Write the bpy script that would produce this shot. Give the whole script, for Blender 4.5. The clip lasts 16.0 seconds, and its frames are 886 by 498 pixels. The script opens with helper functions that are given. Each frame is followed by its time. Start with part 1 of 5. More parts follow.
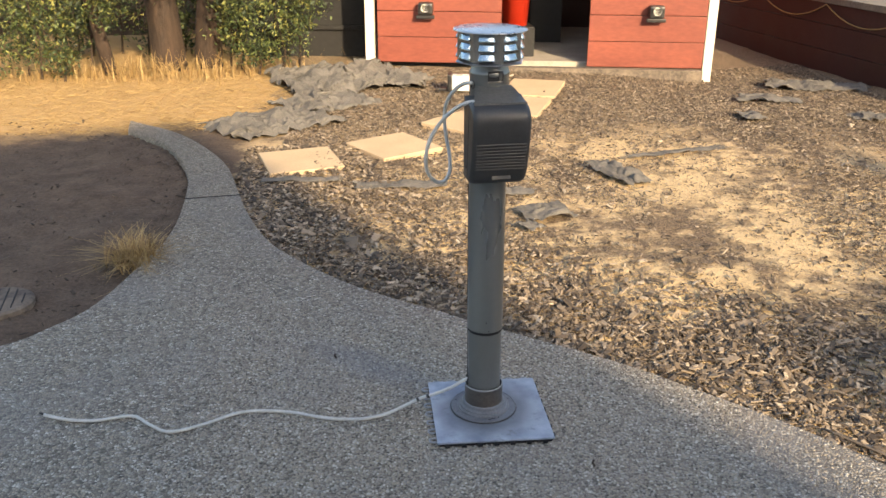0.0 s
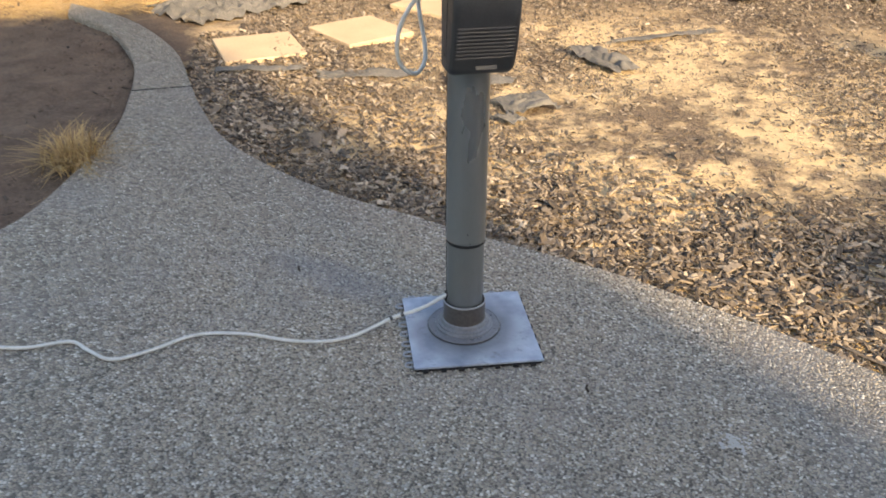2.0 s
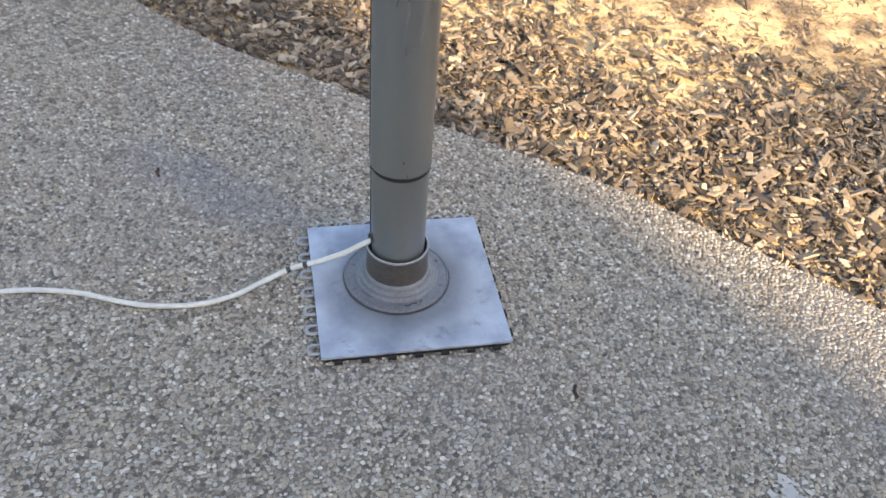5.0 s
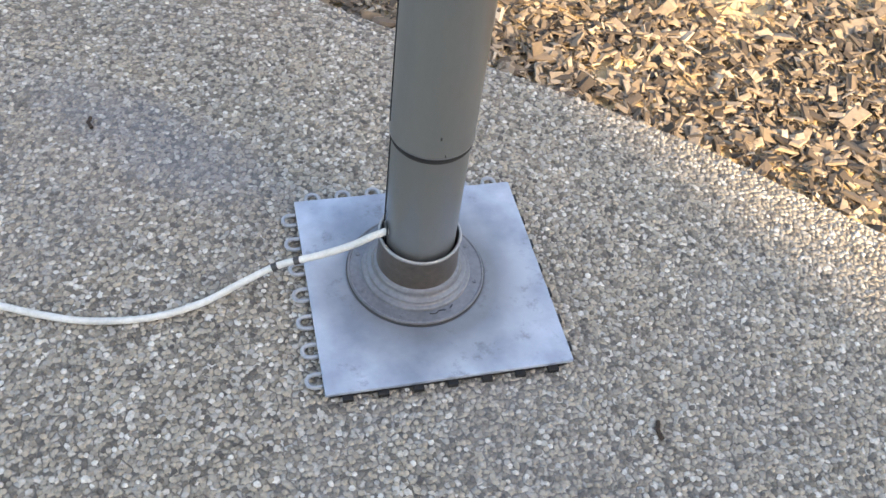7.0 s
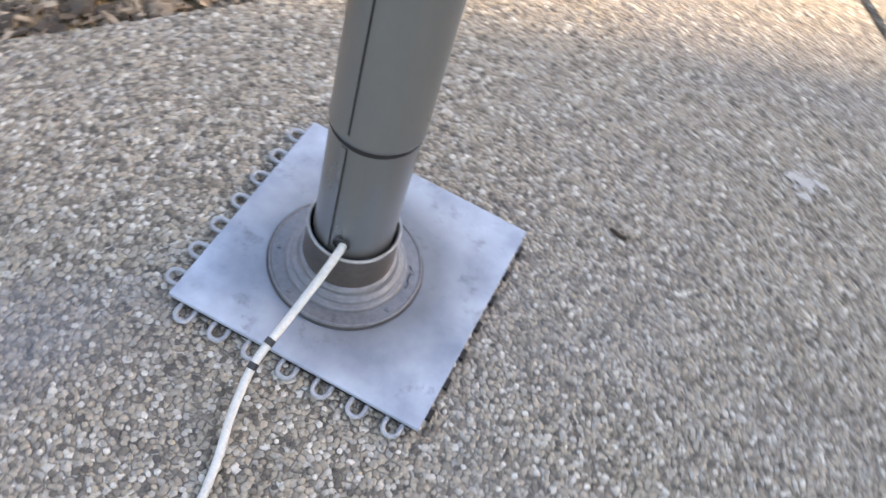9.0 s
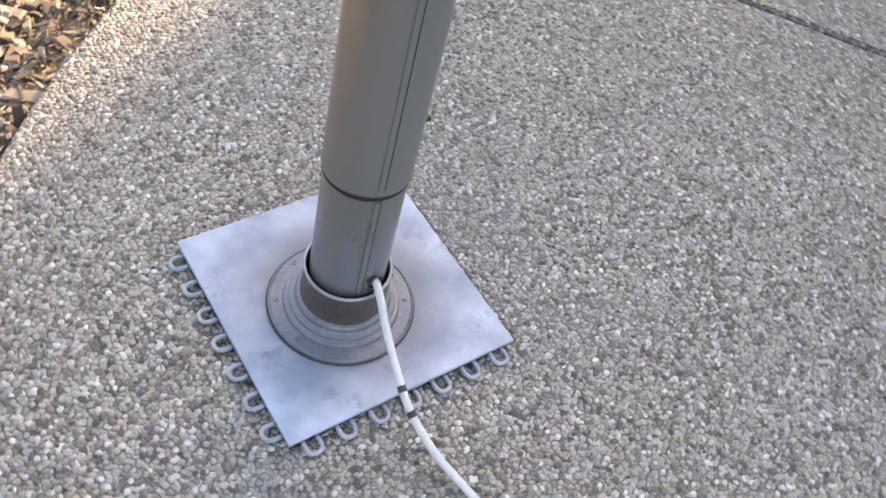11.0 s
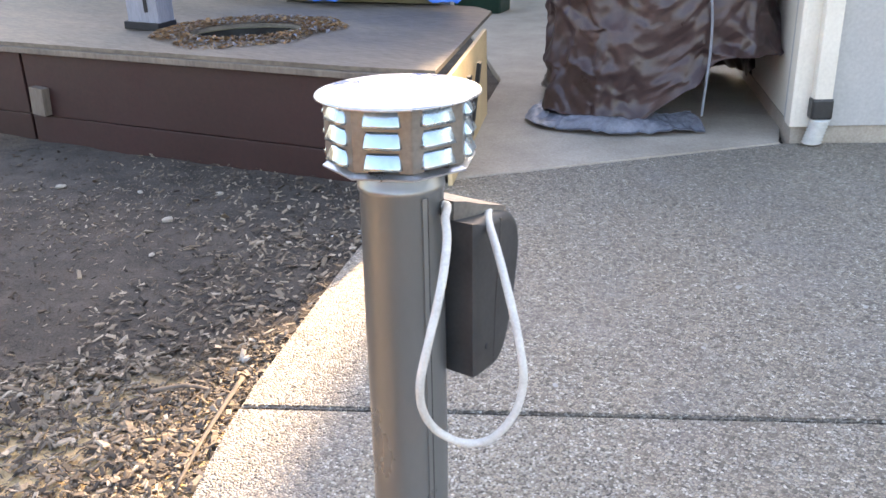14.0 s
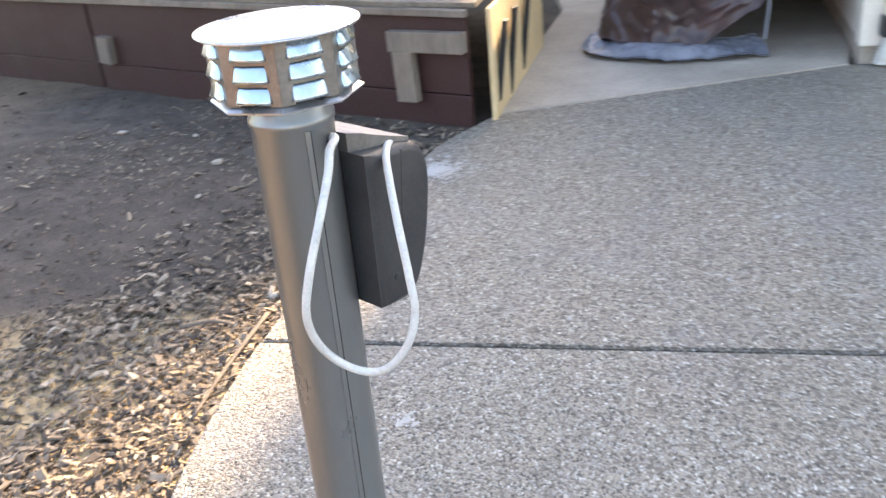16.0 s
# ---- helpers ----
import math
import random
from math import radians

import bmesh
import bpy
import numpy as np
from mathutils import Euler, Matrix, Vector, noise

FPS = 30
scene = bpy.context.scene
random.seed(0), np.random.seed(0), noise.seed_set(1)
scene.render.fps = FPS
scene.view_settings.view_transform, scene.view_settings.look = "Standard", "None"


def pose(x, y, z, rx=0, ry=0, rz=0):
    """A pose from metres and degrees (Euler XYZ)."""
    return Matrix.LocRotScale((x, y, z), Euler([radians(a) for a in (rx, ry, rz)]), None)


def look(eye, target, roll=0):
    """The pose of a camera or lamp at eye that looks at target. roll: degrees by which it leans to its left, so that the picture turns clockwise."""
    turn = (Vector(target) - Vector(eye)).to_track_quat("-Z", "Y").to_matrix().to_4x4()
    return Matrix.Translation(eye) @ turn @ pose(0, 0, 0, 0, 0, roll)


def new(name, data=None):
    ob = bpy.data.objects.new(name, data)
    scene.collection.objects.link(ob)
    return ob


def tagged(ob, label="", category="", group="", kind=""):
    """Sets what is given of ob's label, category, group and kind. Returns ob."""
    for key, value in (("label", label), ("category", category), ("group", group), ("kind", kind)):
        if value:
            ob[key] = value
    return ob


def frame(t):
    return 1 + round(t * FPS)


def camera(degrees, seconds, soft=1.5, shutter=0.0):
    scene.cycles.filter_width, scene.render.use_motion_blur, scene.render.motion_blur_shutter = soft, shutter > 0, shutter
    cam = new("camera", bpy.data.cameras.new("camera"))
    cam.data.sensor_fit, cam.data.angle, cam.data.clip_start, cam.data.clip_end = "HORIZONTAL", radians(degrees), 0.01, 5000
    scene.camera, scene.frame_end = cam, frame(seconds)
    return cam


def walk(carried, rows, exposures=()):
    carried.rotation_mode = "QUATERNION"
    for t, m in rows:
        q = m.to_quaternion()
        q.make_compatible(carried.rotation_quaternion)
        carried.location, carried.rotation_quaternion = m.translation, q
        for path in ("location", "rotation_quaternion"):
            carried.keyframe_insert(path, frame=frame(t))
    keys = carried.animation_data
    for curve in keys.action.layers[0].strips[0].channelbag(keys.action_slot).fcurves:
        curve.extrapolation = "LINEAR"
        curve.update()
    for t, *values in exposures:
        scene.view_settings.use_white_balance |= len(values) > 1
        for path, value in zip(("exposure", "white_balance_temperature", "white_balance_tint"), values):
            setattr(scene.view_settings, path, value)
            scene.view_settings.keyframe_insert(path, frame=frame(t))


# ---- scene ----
cam = camera(53.2, 16.0, shutter=0.4)
PATH = [
    (0, (-0.33, -2.056, 1.317), (-0.147, -0.209, 0.572), 0.3),
    (0.5, (-0.401, -2.017, 1.313), (-0.165, -0.186, 0.543), 0.4),
    (1, (-0.432, -1.976, 1.287), (-0.178, -0.179, 0.447), 0.5),
    (1.5, (-0.399, -1.893, 1.257), (-0.166, -0.126, 0.35), 0.2),
    (2, (-0.314, -1.787, 1.242), (-0.076, -0.055, 0.27), 0.7),
    (2.5, (-0.284, -1.681, 1.209), (0.017, -0.014, 0.147), 1.8),
    (3, (-0.328, -1.518, 1.175), (0.08, 0.091, 0.06), 2.4),
    (3.5, (-0.322, -1.375, 1.152), (0.121, 0.211, 0.016), 3.1),
    (4, (-0.233, -1.217, 1.122), (0.097, 0.363, -0.058), 4.4),
    (4.5, (-0.199, -1.138, 1.091), (0.095, 0.379, -0.179), 4.5),
    (4.7, (-0.197, -1.104, 1.083), (0.125, 0.378, -0.221), 4.6),
    (6.8, (-0.21, -0.694, 0.931), (0.199, 0.531, -0.596), 8.3),
    (7, (-0.226, -0.672, 0.912), (0.212, 0.544, -0.615), 9.1),
    (7.5, (-0.350, -0.583, 0.902), (0.344, 0.463, -0.655), 11.4),
    (8, (-0.447, -0.475, 0.900), (0.490, 0.380, -0.646), 13.6),
    (8.5, (-0.499, -0.315, 0.864), (0.578, 0.227, -0.732), 17.6),
    (9, (-0.555, -0.178, 0.860), (0.627, 0.018, -0.742), 20.1),
    (9.2, (-0.581, -0.123, 0.862), (0.626, -0.146, -0.730), 20.7),
    (11.3, (-0.465, 0.408, 0.909), (0.343, -0.568, -0.639), 15.0),
    (11.5, (-0.426, 0.415, 0.906), (0.315, -0.593, -0.654), 13.7),
    (12, (-0.398, 0.473, 0.917), (0.246, -0.656, -0.604), 12.1),
    (12.5, (-0.439, 0.635, 1.013), (0.162, -0.706, -0.344), 6.6),
    (13, (-0.492, 0.729, 1.111), (0.294, -0.739, 0.003), 1.0),
    (13.5, (-0.565, 0.702, 1.201), (0.491, -0.761, 0.338), -1.0),
    (14, (-0.658, 0.65, 1.225), (0.579, -0.726, 0.465), -1.7),
    (14.5, (-0.677, 0.682, 1.229), (0.475, -0.779, 0.497), -1.7),
    (15, (-0.681, 0.744, 1.218), (0.341, -0.786, 0.434), -1.4),
    (15.5, (-0.748, 0.681, 1.212), (0.371, -0.749, 0.374), -3.8),
    (16, (-0.822, 0.501, 1.207), (0.537, -0.676, 0.332), -5.7),
]
EXPOSURES = [(0, 1.52, 7000, 10), (1.5, 1.67, 7000, 10), (3.5, 1.91, 7200, 11), (4.7, 2.13, 7300, 12), (7, 2.48, 7500, 12), (8, 2.53, 7700, 14), (9.2, 2.58, 7800, 17), (12, 2.65, 7800, 18), (13.2, 2.75, 7500, 18), (14, 2.94, 7450, 19), (16, 2.98, 7350, 17)]
walk(cam, [(t, look(eye, target, roll)) for t, eye, target, roll in PATH], EXPOSURES)

# ---- world, sun ----
SUN_AZ = (0.34, -0.94)          # horizontal way towards the sun
SUN_EL = radians(23)
world = bpy.data.worlds.new("sky")
scene.world = world
world.use_nodes = True
wn = world.node_tree.nodes
sky = wn.new("ShaderNodeTexSky")
sky.sky_type = "NISHITA"
sky.sun_disc = False
sky.sun_elevation = SUN_EL
sky.dust_density = 2.2
sky.ozone_density = 0.6
sky.sun_rotation = math.atan2(SUN_AZ[0], SUN_AZ[1])
world.node_tree.links.new(sky.outputs[0], wn["Background"].inputs[0])
wn["Background"].inputs[1].default_value = 0.135
sun_data = bpy.data.lights.new("sun", "SUN")
sun_data.energy = 3.4
sun_data.angle = radians(1.6)
sun_data.color = (1.0, 0.79, 0.52)
sun = new("sun", sun_data)
sun.matrix_world = look((0, 0, 0), (-SUN_AZ[0] * math.cos(SUN_EL), -SUN_AZ[1] * math.cos(SUN_EL), -math.sin(SUN_EL)))

# ---- helpers for building ----
rng = random.Random(7)


def mesh_of(name, bm, mats, smooth=False):
    me = bpy.data.meshes.new(name)
    bm.to_mesh(me)
    bm.free()
    for m in (mats if isinstance(mats, (list, tuple)) else [mats]):
        me.materials.append(m)
    if smooth:
        me.polygons.foreach_set("use_smooth", [True] * len(me.polygons))
    return me


def part(name, bm, material, parent, label="", smooth=False):
    ob = new(name, mesh_of(name, bm, material, smooth))
    ob.parent = parent
    if label:
        tagged(ob, label)
    return ob


def thing(name, label, category, group="", at=(0, 0, 0, 0), kind=""):
    ob = new(name)
    ob.empty_display_size = 0.05
    ob.matrix_basis = pose(at[0], at[1], at[2], 0, 0, at[3])
    return tagged(ob, label, category, group, kind)


def box(bm, size, m=None, bevel=0.0):
    """A bevelled box with its centre at m."""
    m = m or Matrix()
    made = bmesh.ops.create_cube(bm, size=1.0, matrix=m @ Matrix.Diagonal((*size, 1)))
    if bevel:
        edges = {e for v in made["verts"] for e in v.link_edges}
        bmesh.ops.bevel(bm, geom=list(edges), offset=bevel, segments=2, affect="EDGES", profile=0.6)
    return bm


def boxed(size, m=None, bevel=0.0):
    return box(bmesh.new(), size, m, bevel)


def lathe(profile, n=48, bm=None, m=None, closed=False):
    """A turned body from (radius, height) pairs."""
    bm = bm or bmesh.new()
    m = m or Matrix()
    rings = []
    for r, z in profile:
        rings.append([bm.verts.new(m @ Vector((r * math.cos(2 * math.pi * i / n), r * math.sin(2 * math.pi * i / n), z))) for i in range(n)])
    for a, b in zip(rings, rings[1:]):
        for i in range(n):
            bm.faces.new((a[i], a[(i + 1) % n], b[(i + 1) % n], b[i]))
    if closed:
        bm.faces.new(list(reversed(rings[0])))
        bm.faces.new(rings[-1])
    return bm


def smooth_line(points, steps=8):
    """A Catmull-Rom line through the points."""
    pts = [Vector(p) for p in points]
    pts = [2 * pts[0] - pts[1]] + pts + [2 * pts[-1] - pts[-2]]
    out = []
    for i in range(1, len(pts) - 2):
        for k in range(steps):
            t = k / steps
            a, b, c, d = pts[i - 1], pts[i], pts[i + 1], pts[i + 2]
            out.append(0.5 * (2 * b + (c - a) * t + (2 * a - 5 * b + 4 * c - d) * t * t + (3 * b - a - 3 * c + d) * t ** 3))
    return out + [pts[-2]]


def tube(points, radius, n=10, bm=None, taper=1.0):
    """A round cord along the points."""
    bm = bm or bmesh.new()
    rings = []
    up = Vector((0.13, 0.29, 0.95))
    for i, p in enumerate(points):
        way = (points[min(i + 1, len(points) - 1)] - points[max(i - 1, 0)]).normalized()
        side = way.cross(up)
        side = (side if side.length > 0.05 else way.cross(Vector((1, 0, 0)))).normalized()
        other = side.cross(way)
        r = radius * (1 + (taper - 1) * i / max(1, len(points) - 1))
        rings.append([bm.verts.new(p + r * (math.cos(2 * math.pi * k / n) * side + math.sin(2 * math.pi * k / n) * other)) for k in range(n)])
    for a, b in zip(rings, rings[1:]):
        for k in range(n):
            bm.faces.new((a[k], a[(k + 1) % n], b[(k + 1) % n], b[k]))
    bm.faces.new(list(reversed(rings[0])))
    bm.faces.new(rings[-1])
    bmesh.ops.recalc_face_normals(bm, faces=bm.faces[:])
    return bm


def prism(outline, z0, z1, bevel=0.0):
    """An upright slab over an outline of (x, y)."""
    bm = bmesh.new()
    low = [bm.verts.new((x, y, z0)) for x, y in outline]
    high = [bm.verts.new((x, y, z1)) for x, y in outline]
    top = bm.faces.new(high)
    bm.faces.new(list(reversed(low)))
    for i in range(len(low)):
        j = (i + 1) % len(low)
        bm.faces.new((low[i], low[j], high[j], high[i]))
    bmesh.ops.recalc_face_normals(bm, faces=bm.faces[:])
    if bevel:
        bmesh.ops.bevel(bm, geom=list(top.edges), offset=bevel, segments=2, affect="EDGES")
    return bm


def inside(x, y, outline):
    """Whether points lie inside an outline (numpy)."""
    x, y = np.asarray(x), np.asarray(y)
    hit = np.zeros(x.shape, bool)
    for (ax, ay), (bx, by) in zip(outline, outline[1:] + outline[:1]):
        if ay != by:
            cross = (ay > y) != (by > y)
            hit ^= cross & (x < (bx - ax) * (y - ay) / (by - ay) + ax)
    return hit


def edge_distance(x, y, line):
    """The distance of points from a line of (x, y)."""
    x, y = np.asarray(x, float), np.asarray(y, float)
    best = np.full(x.shape, 1e9)
    for (ax, ay), (bx, by) in zip(line, line[1:]):
        dx, dy = bx - ax, by - ay
        t = np.clip(((x - ax) * dx + (y - ay) * dy) / (dx * dx + dy * dy + 1e-9), 0, 1)
        best = np.minimum(best, np.hypot(x - ax - t * dx, y - ay - t * dy))
    return best


def wobble(x, y, scale, seed=0):
    """Cheap smooth noise about 0 (numpy)."""
    out = 0
    for k, (a, b, c) in enumerate(((1.0, 0.35, 1.0), (-0.62, 1.1, 0.8), (1.7, -1.3, 0.5), (-2.3, -1.9, 0.35), (3.1, 2.7, 0.22))):
        out = out + c * np.sin(scale * (a * x + b * y) + 1.7 * k + seed * 2.1 + 1.3 * np.sin(scale * 0.7 * (b * x - a * y) + seed + k))
    return out / 2.0


# ---- materials ----
class Nodes:
    """A short way to wire up a material."""

    def __init__(self, name, rough=0.6, metal=0.0):
        self.mat = bpy.data.materials.new(name)
        self.mat.use_nodes = True
        self.tree = self.mat.node_tree
        self.bsdf = self.tree.nodes["Principled BSDF"]
        self.bsdf.inputs["Roughness"].default_value = rough
        self.bsdf.inputs["Metallic"].default_value = metal
        self.coord = self.tree.nodes.new("ShaderNodeTexCoord").outputs["Object"]

    def node(self, kind, **values):
        n = self.tree.nodes.new(kind)
        for key, value in values.items():
            n.inputs[key.replace("_", " ")].default_value = value
        return n

    def link(self, a, b):
        self.tree.links.new(a, b)

    def noise(self, scale, detail=6.0, rough=0.6, stretch=None, out="Fac"):
        n = self.node("ShaderNodeTexNoise", Scale=scale, Detail=detail, Roughness=rough)
        src = self.coord
        if stretch:
            m = self.node("ShaderNodeMapping")
            m.inputs["Scale"].default_value = stretch
            self.link(src, m.inputs["Vector"])
            src = m.outputs[0]
        self.link(src, n.inputs["Vector"])
        return n.outputs[out]

    def ramp(self, fac, stops):
        r = self.tree.nodes.new("ShaderNodeValToRGB")
        e = r.color_ramp.elements
        while len(e) < len(stops):
            e.new(0.5)
        for el, (p, c) in zip(e, stops):
            el.position = p
            el.color = (c[0], c[1], c[2], 1) if isinstance(c, (tuple, list)) else (c, c, c, 1)
        self.link(fac, r.inputs[0])
        return r.outputs[0]

    def mix(self, fac, a, b, blend="MIX"):
        n = self.tree.nodes.new("ShaderNodeMix")
        n.data_type = "RGBA"
        n.blend_type = blend
        for value, slot in ((fac, n.inputs[0]), (a, n.inputs[6]), (b, n.inputs[7])):
            if isinstance(value, (int, float)):
                slot.default_value = value
            elif isinstance(value, (tuple, list)):
                slot.default_value = (*value[:3], 1)
            else:
                self.link(value, slot)
        return n.outputs[2]

    def maths(self, op, a, b=0.0):
        n = self.tree.nodes.new("ShaderNodeMath")
        n.operation = op
        for value, slot in ((a, n.inputs[0]), (b, n.inputs[1])):
            if isinstance(value, (int, float)):
                slot.default_value = value
            else:
                self.link(value, slot)
        return n.outputs[0]

    def bump(self, height, strength=0.4, distance=0.01):
        n = self.node("ShaderNodeBump", Strength=strength, Distance=distance)
        self.link(height, n.inputs["Height"])
        self.link(n.outputs[0], self.bsdf.inputs["Normal"])

    def colour(self, c):
        if isinstance(c, (tuple, list)):
            self.bsdf.inputs["Base Color"].default_value = (*c[:3], 1)
        else:
            self.link(c, self.bsdf.inputs["Base Color"])

    def rough(self, r):
        self.link(r, self.bsdf.inputs["Roughness"])


def worn(name, dark, light, scale=30, rough=0.6, metal=0.0, bump=0.2, distance=0.002, fine=None, spread=0.15, stretch=None):
    """Two tones mixed at two scales, with a fine relief."""
    n = Nodes(name, rough, metal)
    big = n.noise(scale, 5, 0.6, stretch)
    small = n.noise(fine or scale * 9, 4, 0.6, stretch)
    both = n.mix(0.45, big, small)
    n.colour(n.ramp(both, [(0.5 - spread, dark), (0.5 + spread, light)]))
    n.bump(both, bump, distance)
    n.rough(n.ramp(big, [(0.3, max(0.05, rough - 0.1)), (0.7, min(1.0, rough + 0.12))]))
    return n.mat


def overspray(n, col):
    """A blue-grey drift of spray paint beside the tile."""
    sep = n.node("ShaderNodeSeparateXYZ")
    n.link(n.coord, sep.inputs[0])
    x, y = n.maths("ADD", sep.outputs[0], 0.32), n.maths("SUBTRACT", sep.outputs[1], 0.30)
    u = n.maths("DIVIDE", n.maths("ADD", n.maths("MULTIPLY", x, -0.73), n.maths("MULTIPLY", y, 0.68)), 0.36)
    v = n.maths("DIVIDE", n.maths("ADD", n.maths("MULTIPLY", x, 0.68), n.maths("MULTIPLY", y, 0.73)), 0.11)
    r = n.maths("ADD", n.maths("MULTIPLY", u, u), n.maths("MULTIPLY", v, v))
    r = n.maths("ADD", r, n.maths("MULTIPLY", n.noise(11, 4, 0.6), 0.8))
    col = n.mix(n.ramp(r, [(0.3, 0.5), (1.0, 0.0)]), col, (0.13, 0.15, 0.185))
    cloud = n.noise(1.9, 4, 0.6)
    return n.mix(n.ramp(cloud, [(0.52, 0.0), (0.70, 0.30)]), col, (0.22, 0.213, 0.215))


def aggregate(name):
    """Exposed pebbles set in cement."""
    n = Nodes(name, 0.45)
    v = n.node("ShaderNodeTexVoronoi", Scale=118.0)
    d = n.node("ShaderNodeTexVoronoi", Scale=118.0)
    d.feature = "DISTANCE_TO_EDGE"
    warp = n.noise(60, 2, 0.5, out="Color")
    vec = n.mix(0.008, n.coord, warp, "ADD")
    n.link(vec, v.inputs["Vector"])
    n.link(vec, d.inputs["Vector"])
    cells = n.node("ShaderNodeSeparateColor")
    n.link(v.outputs["Color"], cells.inputs[0])
    tone = n.ramp(cells.outputs[0], PEBBLES)
    joint = n.ramp(d.outputs["Distance"], [(0.0, 1.0), (0.16, 0.0)])
    col = n.mix(joint, tone, (0.085, 0.074, 0.062))
    stain = n.noise(1.6, 4, 0.6)
    col = n.mix(n.ramp(stain, [(0.5, 0.0), (0.66, 0.25)]), col, (0.15, 0.148, 0.15))
    dirt = n.noise(9.0, 6, 0.7)
    col = n.mix(n.ramp(dirt, [(0.5, 0.0), (0.75, 0.4)]), col, (0.22, 0.19, 0.15))
    n.colour(overspray(n, col))
    dome = n.ramp(d.outputs["Distance"], [(0.0, 0.0), (0.3, 0.85), (0.6, 1.0)])
    n.bump(dome, 0.75, 0.004)
    return n.mat


def by_island(name, stops, rough=0.7, bump=0.2, grain=300, random_of="island", over=None):
    """Each loose piece of a mesh takes a tone of its own."""
    n = Nodes(name, rough)
    if random_of == "island":
        pick = n.tree.nodes.new("ShaderNodeNewGeometry").outputs["Random Per Island"]
    else:
        pick = n.tree.nodes.new("ShaderNodeObjectInfo").outputs["Random"]
    tone = n.ramp(pick, stops)
    g = n.noise(grain, 4, 0.6)
    col = n.mix(n.ramp(g, [(0.35, 0.0), (0.8, 0.45)]), tone, (0.05, 0.04, 0.03))
    n.colour(over(n, col) if over else col)
    n.bump(g, bump, 0.001)
    return n.mat


PEBBLES = [(0.0, (0.07, 0.061, 0.051)), (0.22, (0.21, 0.182, 0.145)), (0.45, (0.325, 0.29, 0.232)), (0.66, (0.41, 0.352, 0.27)), (0.80, (0.335, 0.318, 0.285)), (0.93, (0.52, 0.485, 0.42)), (1.0, (0.66, 0.635, 0.57))]
CHIPS = [(0.0, (0.032, 0.024, 0.018)), (0.3, (0.088, 0.066, 0.047)), (0.6, (0.19, 0.144, 0.100)), (0.86, (0.315, 0.248, 0.178)), (1.0, (0.46, 0.385, 0.295))]

m_aggregate = aggregate("exposed aggregate")
m_pebble = by_island("pebble", PEBBLES, 0.5, 0.1, over=overspray)
m_chip = by_island("wood chip", CHIPS, 0.8, 0.4, 120)
m_concrete = worn("smooth concrete", (0.27, 0.235, 0.19), (0.46, 0.41, 0.345), 3.0, 0.8, bump=0.25, fine=90)
m_plinth = worn("stained plinth", (0.05, 0.042, 0.036), (0.24, 0.19, 0.145), 4.0, 0.85, bump=0.3, fine=40)
m_paver = worn("tan paver", (0.44, 0.32, 0.195), (0.56, 0.415, 0.26), 5.0, 0.85, bump=0.2, fine=160)
m_pipe = worn("painted pipe", (0.205, 0.216, 0.220), (0.250, 0.262, 0.264), 7.0, 0.33, 0.7, 0.0, 0.0004, fine=160, spread=0.42, stretch=(1, 1, 0.35))
m_flange = worn("spray dusted grey", (0.115, 0.122, 0.138), (0.205, 0.215, 0.235), 18.0, 0.45, 0.3, 0.12, 0.001)
m_collar = worn("brown grey metal", (0.085, 0.075, 0.068), (0.145, 0.128, 0.115), 14.0, 0.4, 0.5, 0.1, 0.001)
m_lip = worn("pale edge", (0.24, 0.245, 0.25), (0.36, 0.365, 0.37), 30.0, 0.4, 0.5, 0.1, 0.0006)
m_hood = worn("charcoal plastic", (0.022, 0.023, 0.025), (0.042, 0.043, 0.045), 22.0, 0.42, 0.0, 0.1, 0.0008)
m_cap = worn("galvanised cap", (0.42, 0.43, 0.45), (0.60, 0.61, 0.63), 16.0, 0.3, 0.85, 0.1, 0.001)
# the blue sky reflection is painted into the blades' base colour
m_blade = worn("sky-tinted louvre metal", (0.34, 0.44, 0.50), (0.48, 0.58, 0.65), 20.0, 0.22, 0.9, 0.08, 0.001)
m_capframe = worn("grey cap paint", (0.17, 0.165, 0.155), (0.27, 0.26, 0.245), 20.0, 0.38, 0.7, 0.1, 0.001)
m_dark = worn("dark gap", (0.006, 0.006, 0.007), (0.014, 0.014, 0.014), 20, 0.7)
m_cord = worn("white cord", (0.42, 0.43, 0.41), (0.62, 0.63, 0.61), 40, 0.55, bump=0.1)
m_steel = worn("screw steel", (0.35, 0.35, 0.35), (0.5, 0.5, 0.5), 90, 0.35, 0.9)
m_white = worn("white house paint", (0.35, 0.345, 0.328), (0.46, 0.453, 0.435), 2.2, 0.65, bump=0.15, fine=60)
m_cream = worn("cream trim paint", (0.60, 0.55, 0.47), (0.72, 0.67, 0.58), 3.0, 0.6, bump=0.12, fine=70)
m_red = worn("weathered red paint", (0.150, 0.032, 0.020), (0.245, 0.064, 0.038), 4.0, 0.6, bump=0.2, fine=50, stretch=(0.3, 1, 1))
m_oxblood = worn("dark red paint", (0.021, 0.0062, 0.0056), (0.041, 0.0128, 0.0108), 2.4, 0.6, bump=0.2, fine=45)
m_ply = worn("weathered plywood", (0.075, 0.061, 0.046), (0.205, 0.17, 0.13), 2.6, 0.75, bump=0.2, fine=40, stretch=(0.35, 1.6, 1))
m_rawply = worn("raw plywood edge", (0.50, 0.36, 0.19), (0.66, 0.50, 0.29), 5.0, 0.75, bump=0.15, fine=60)
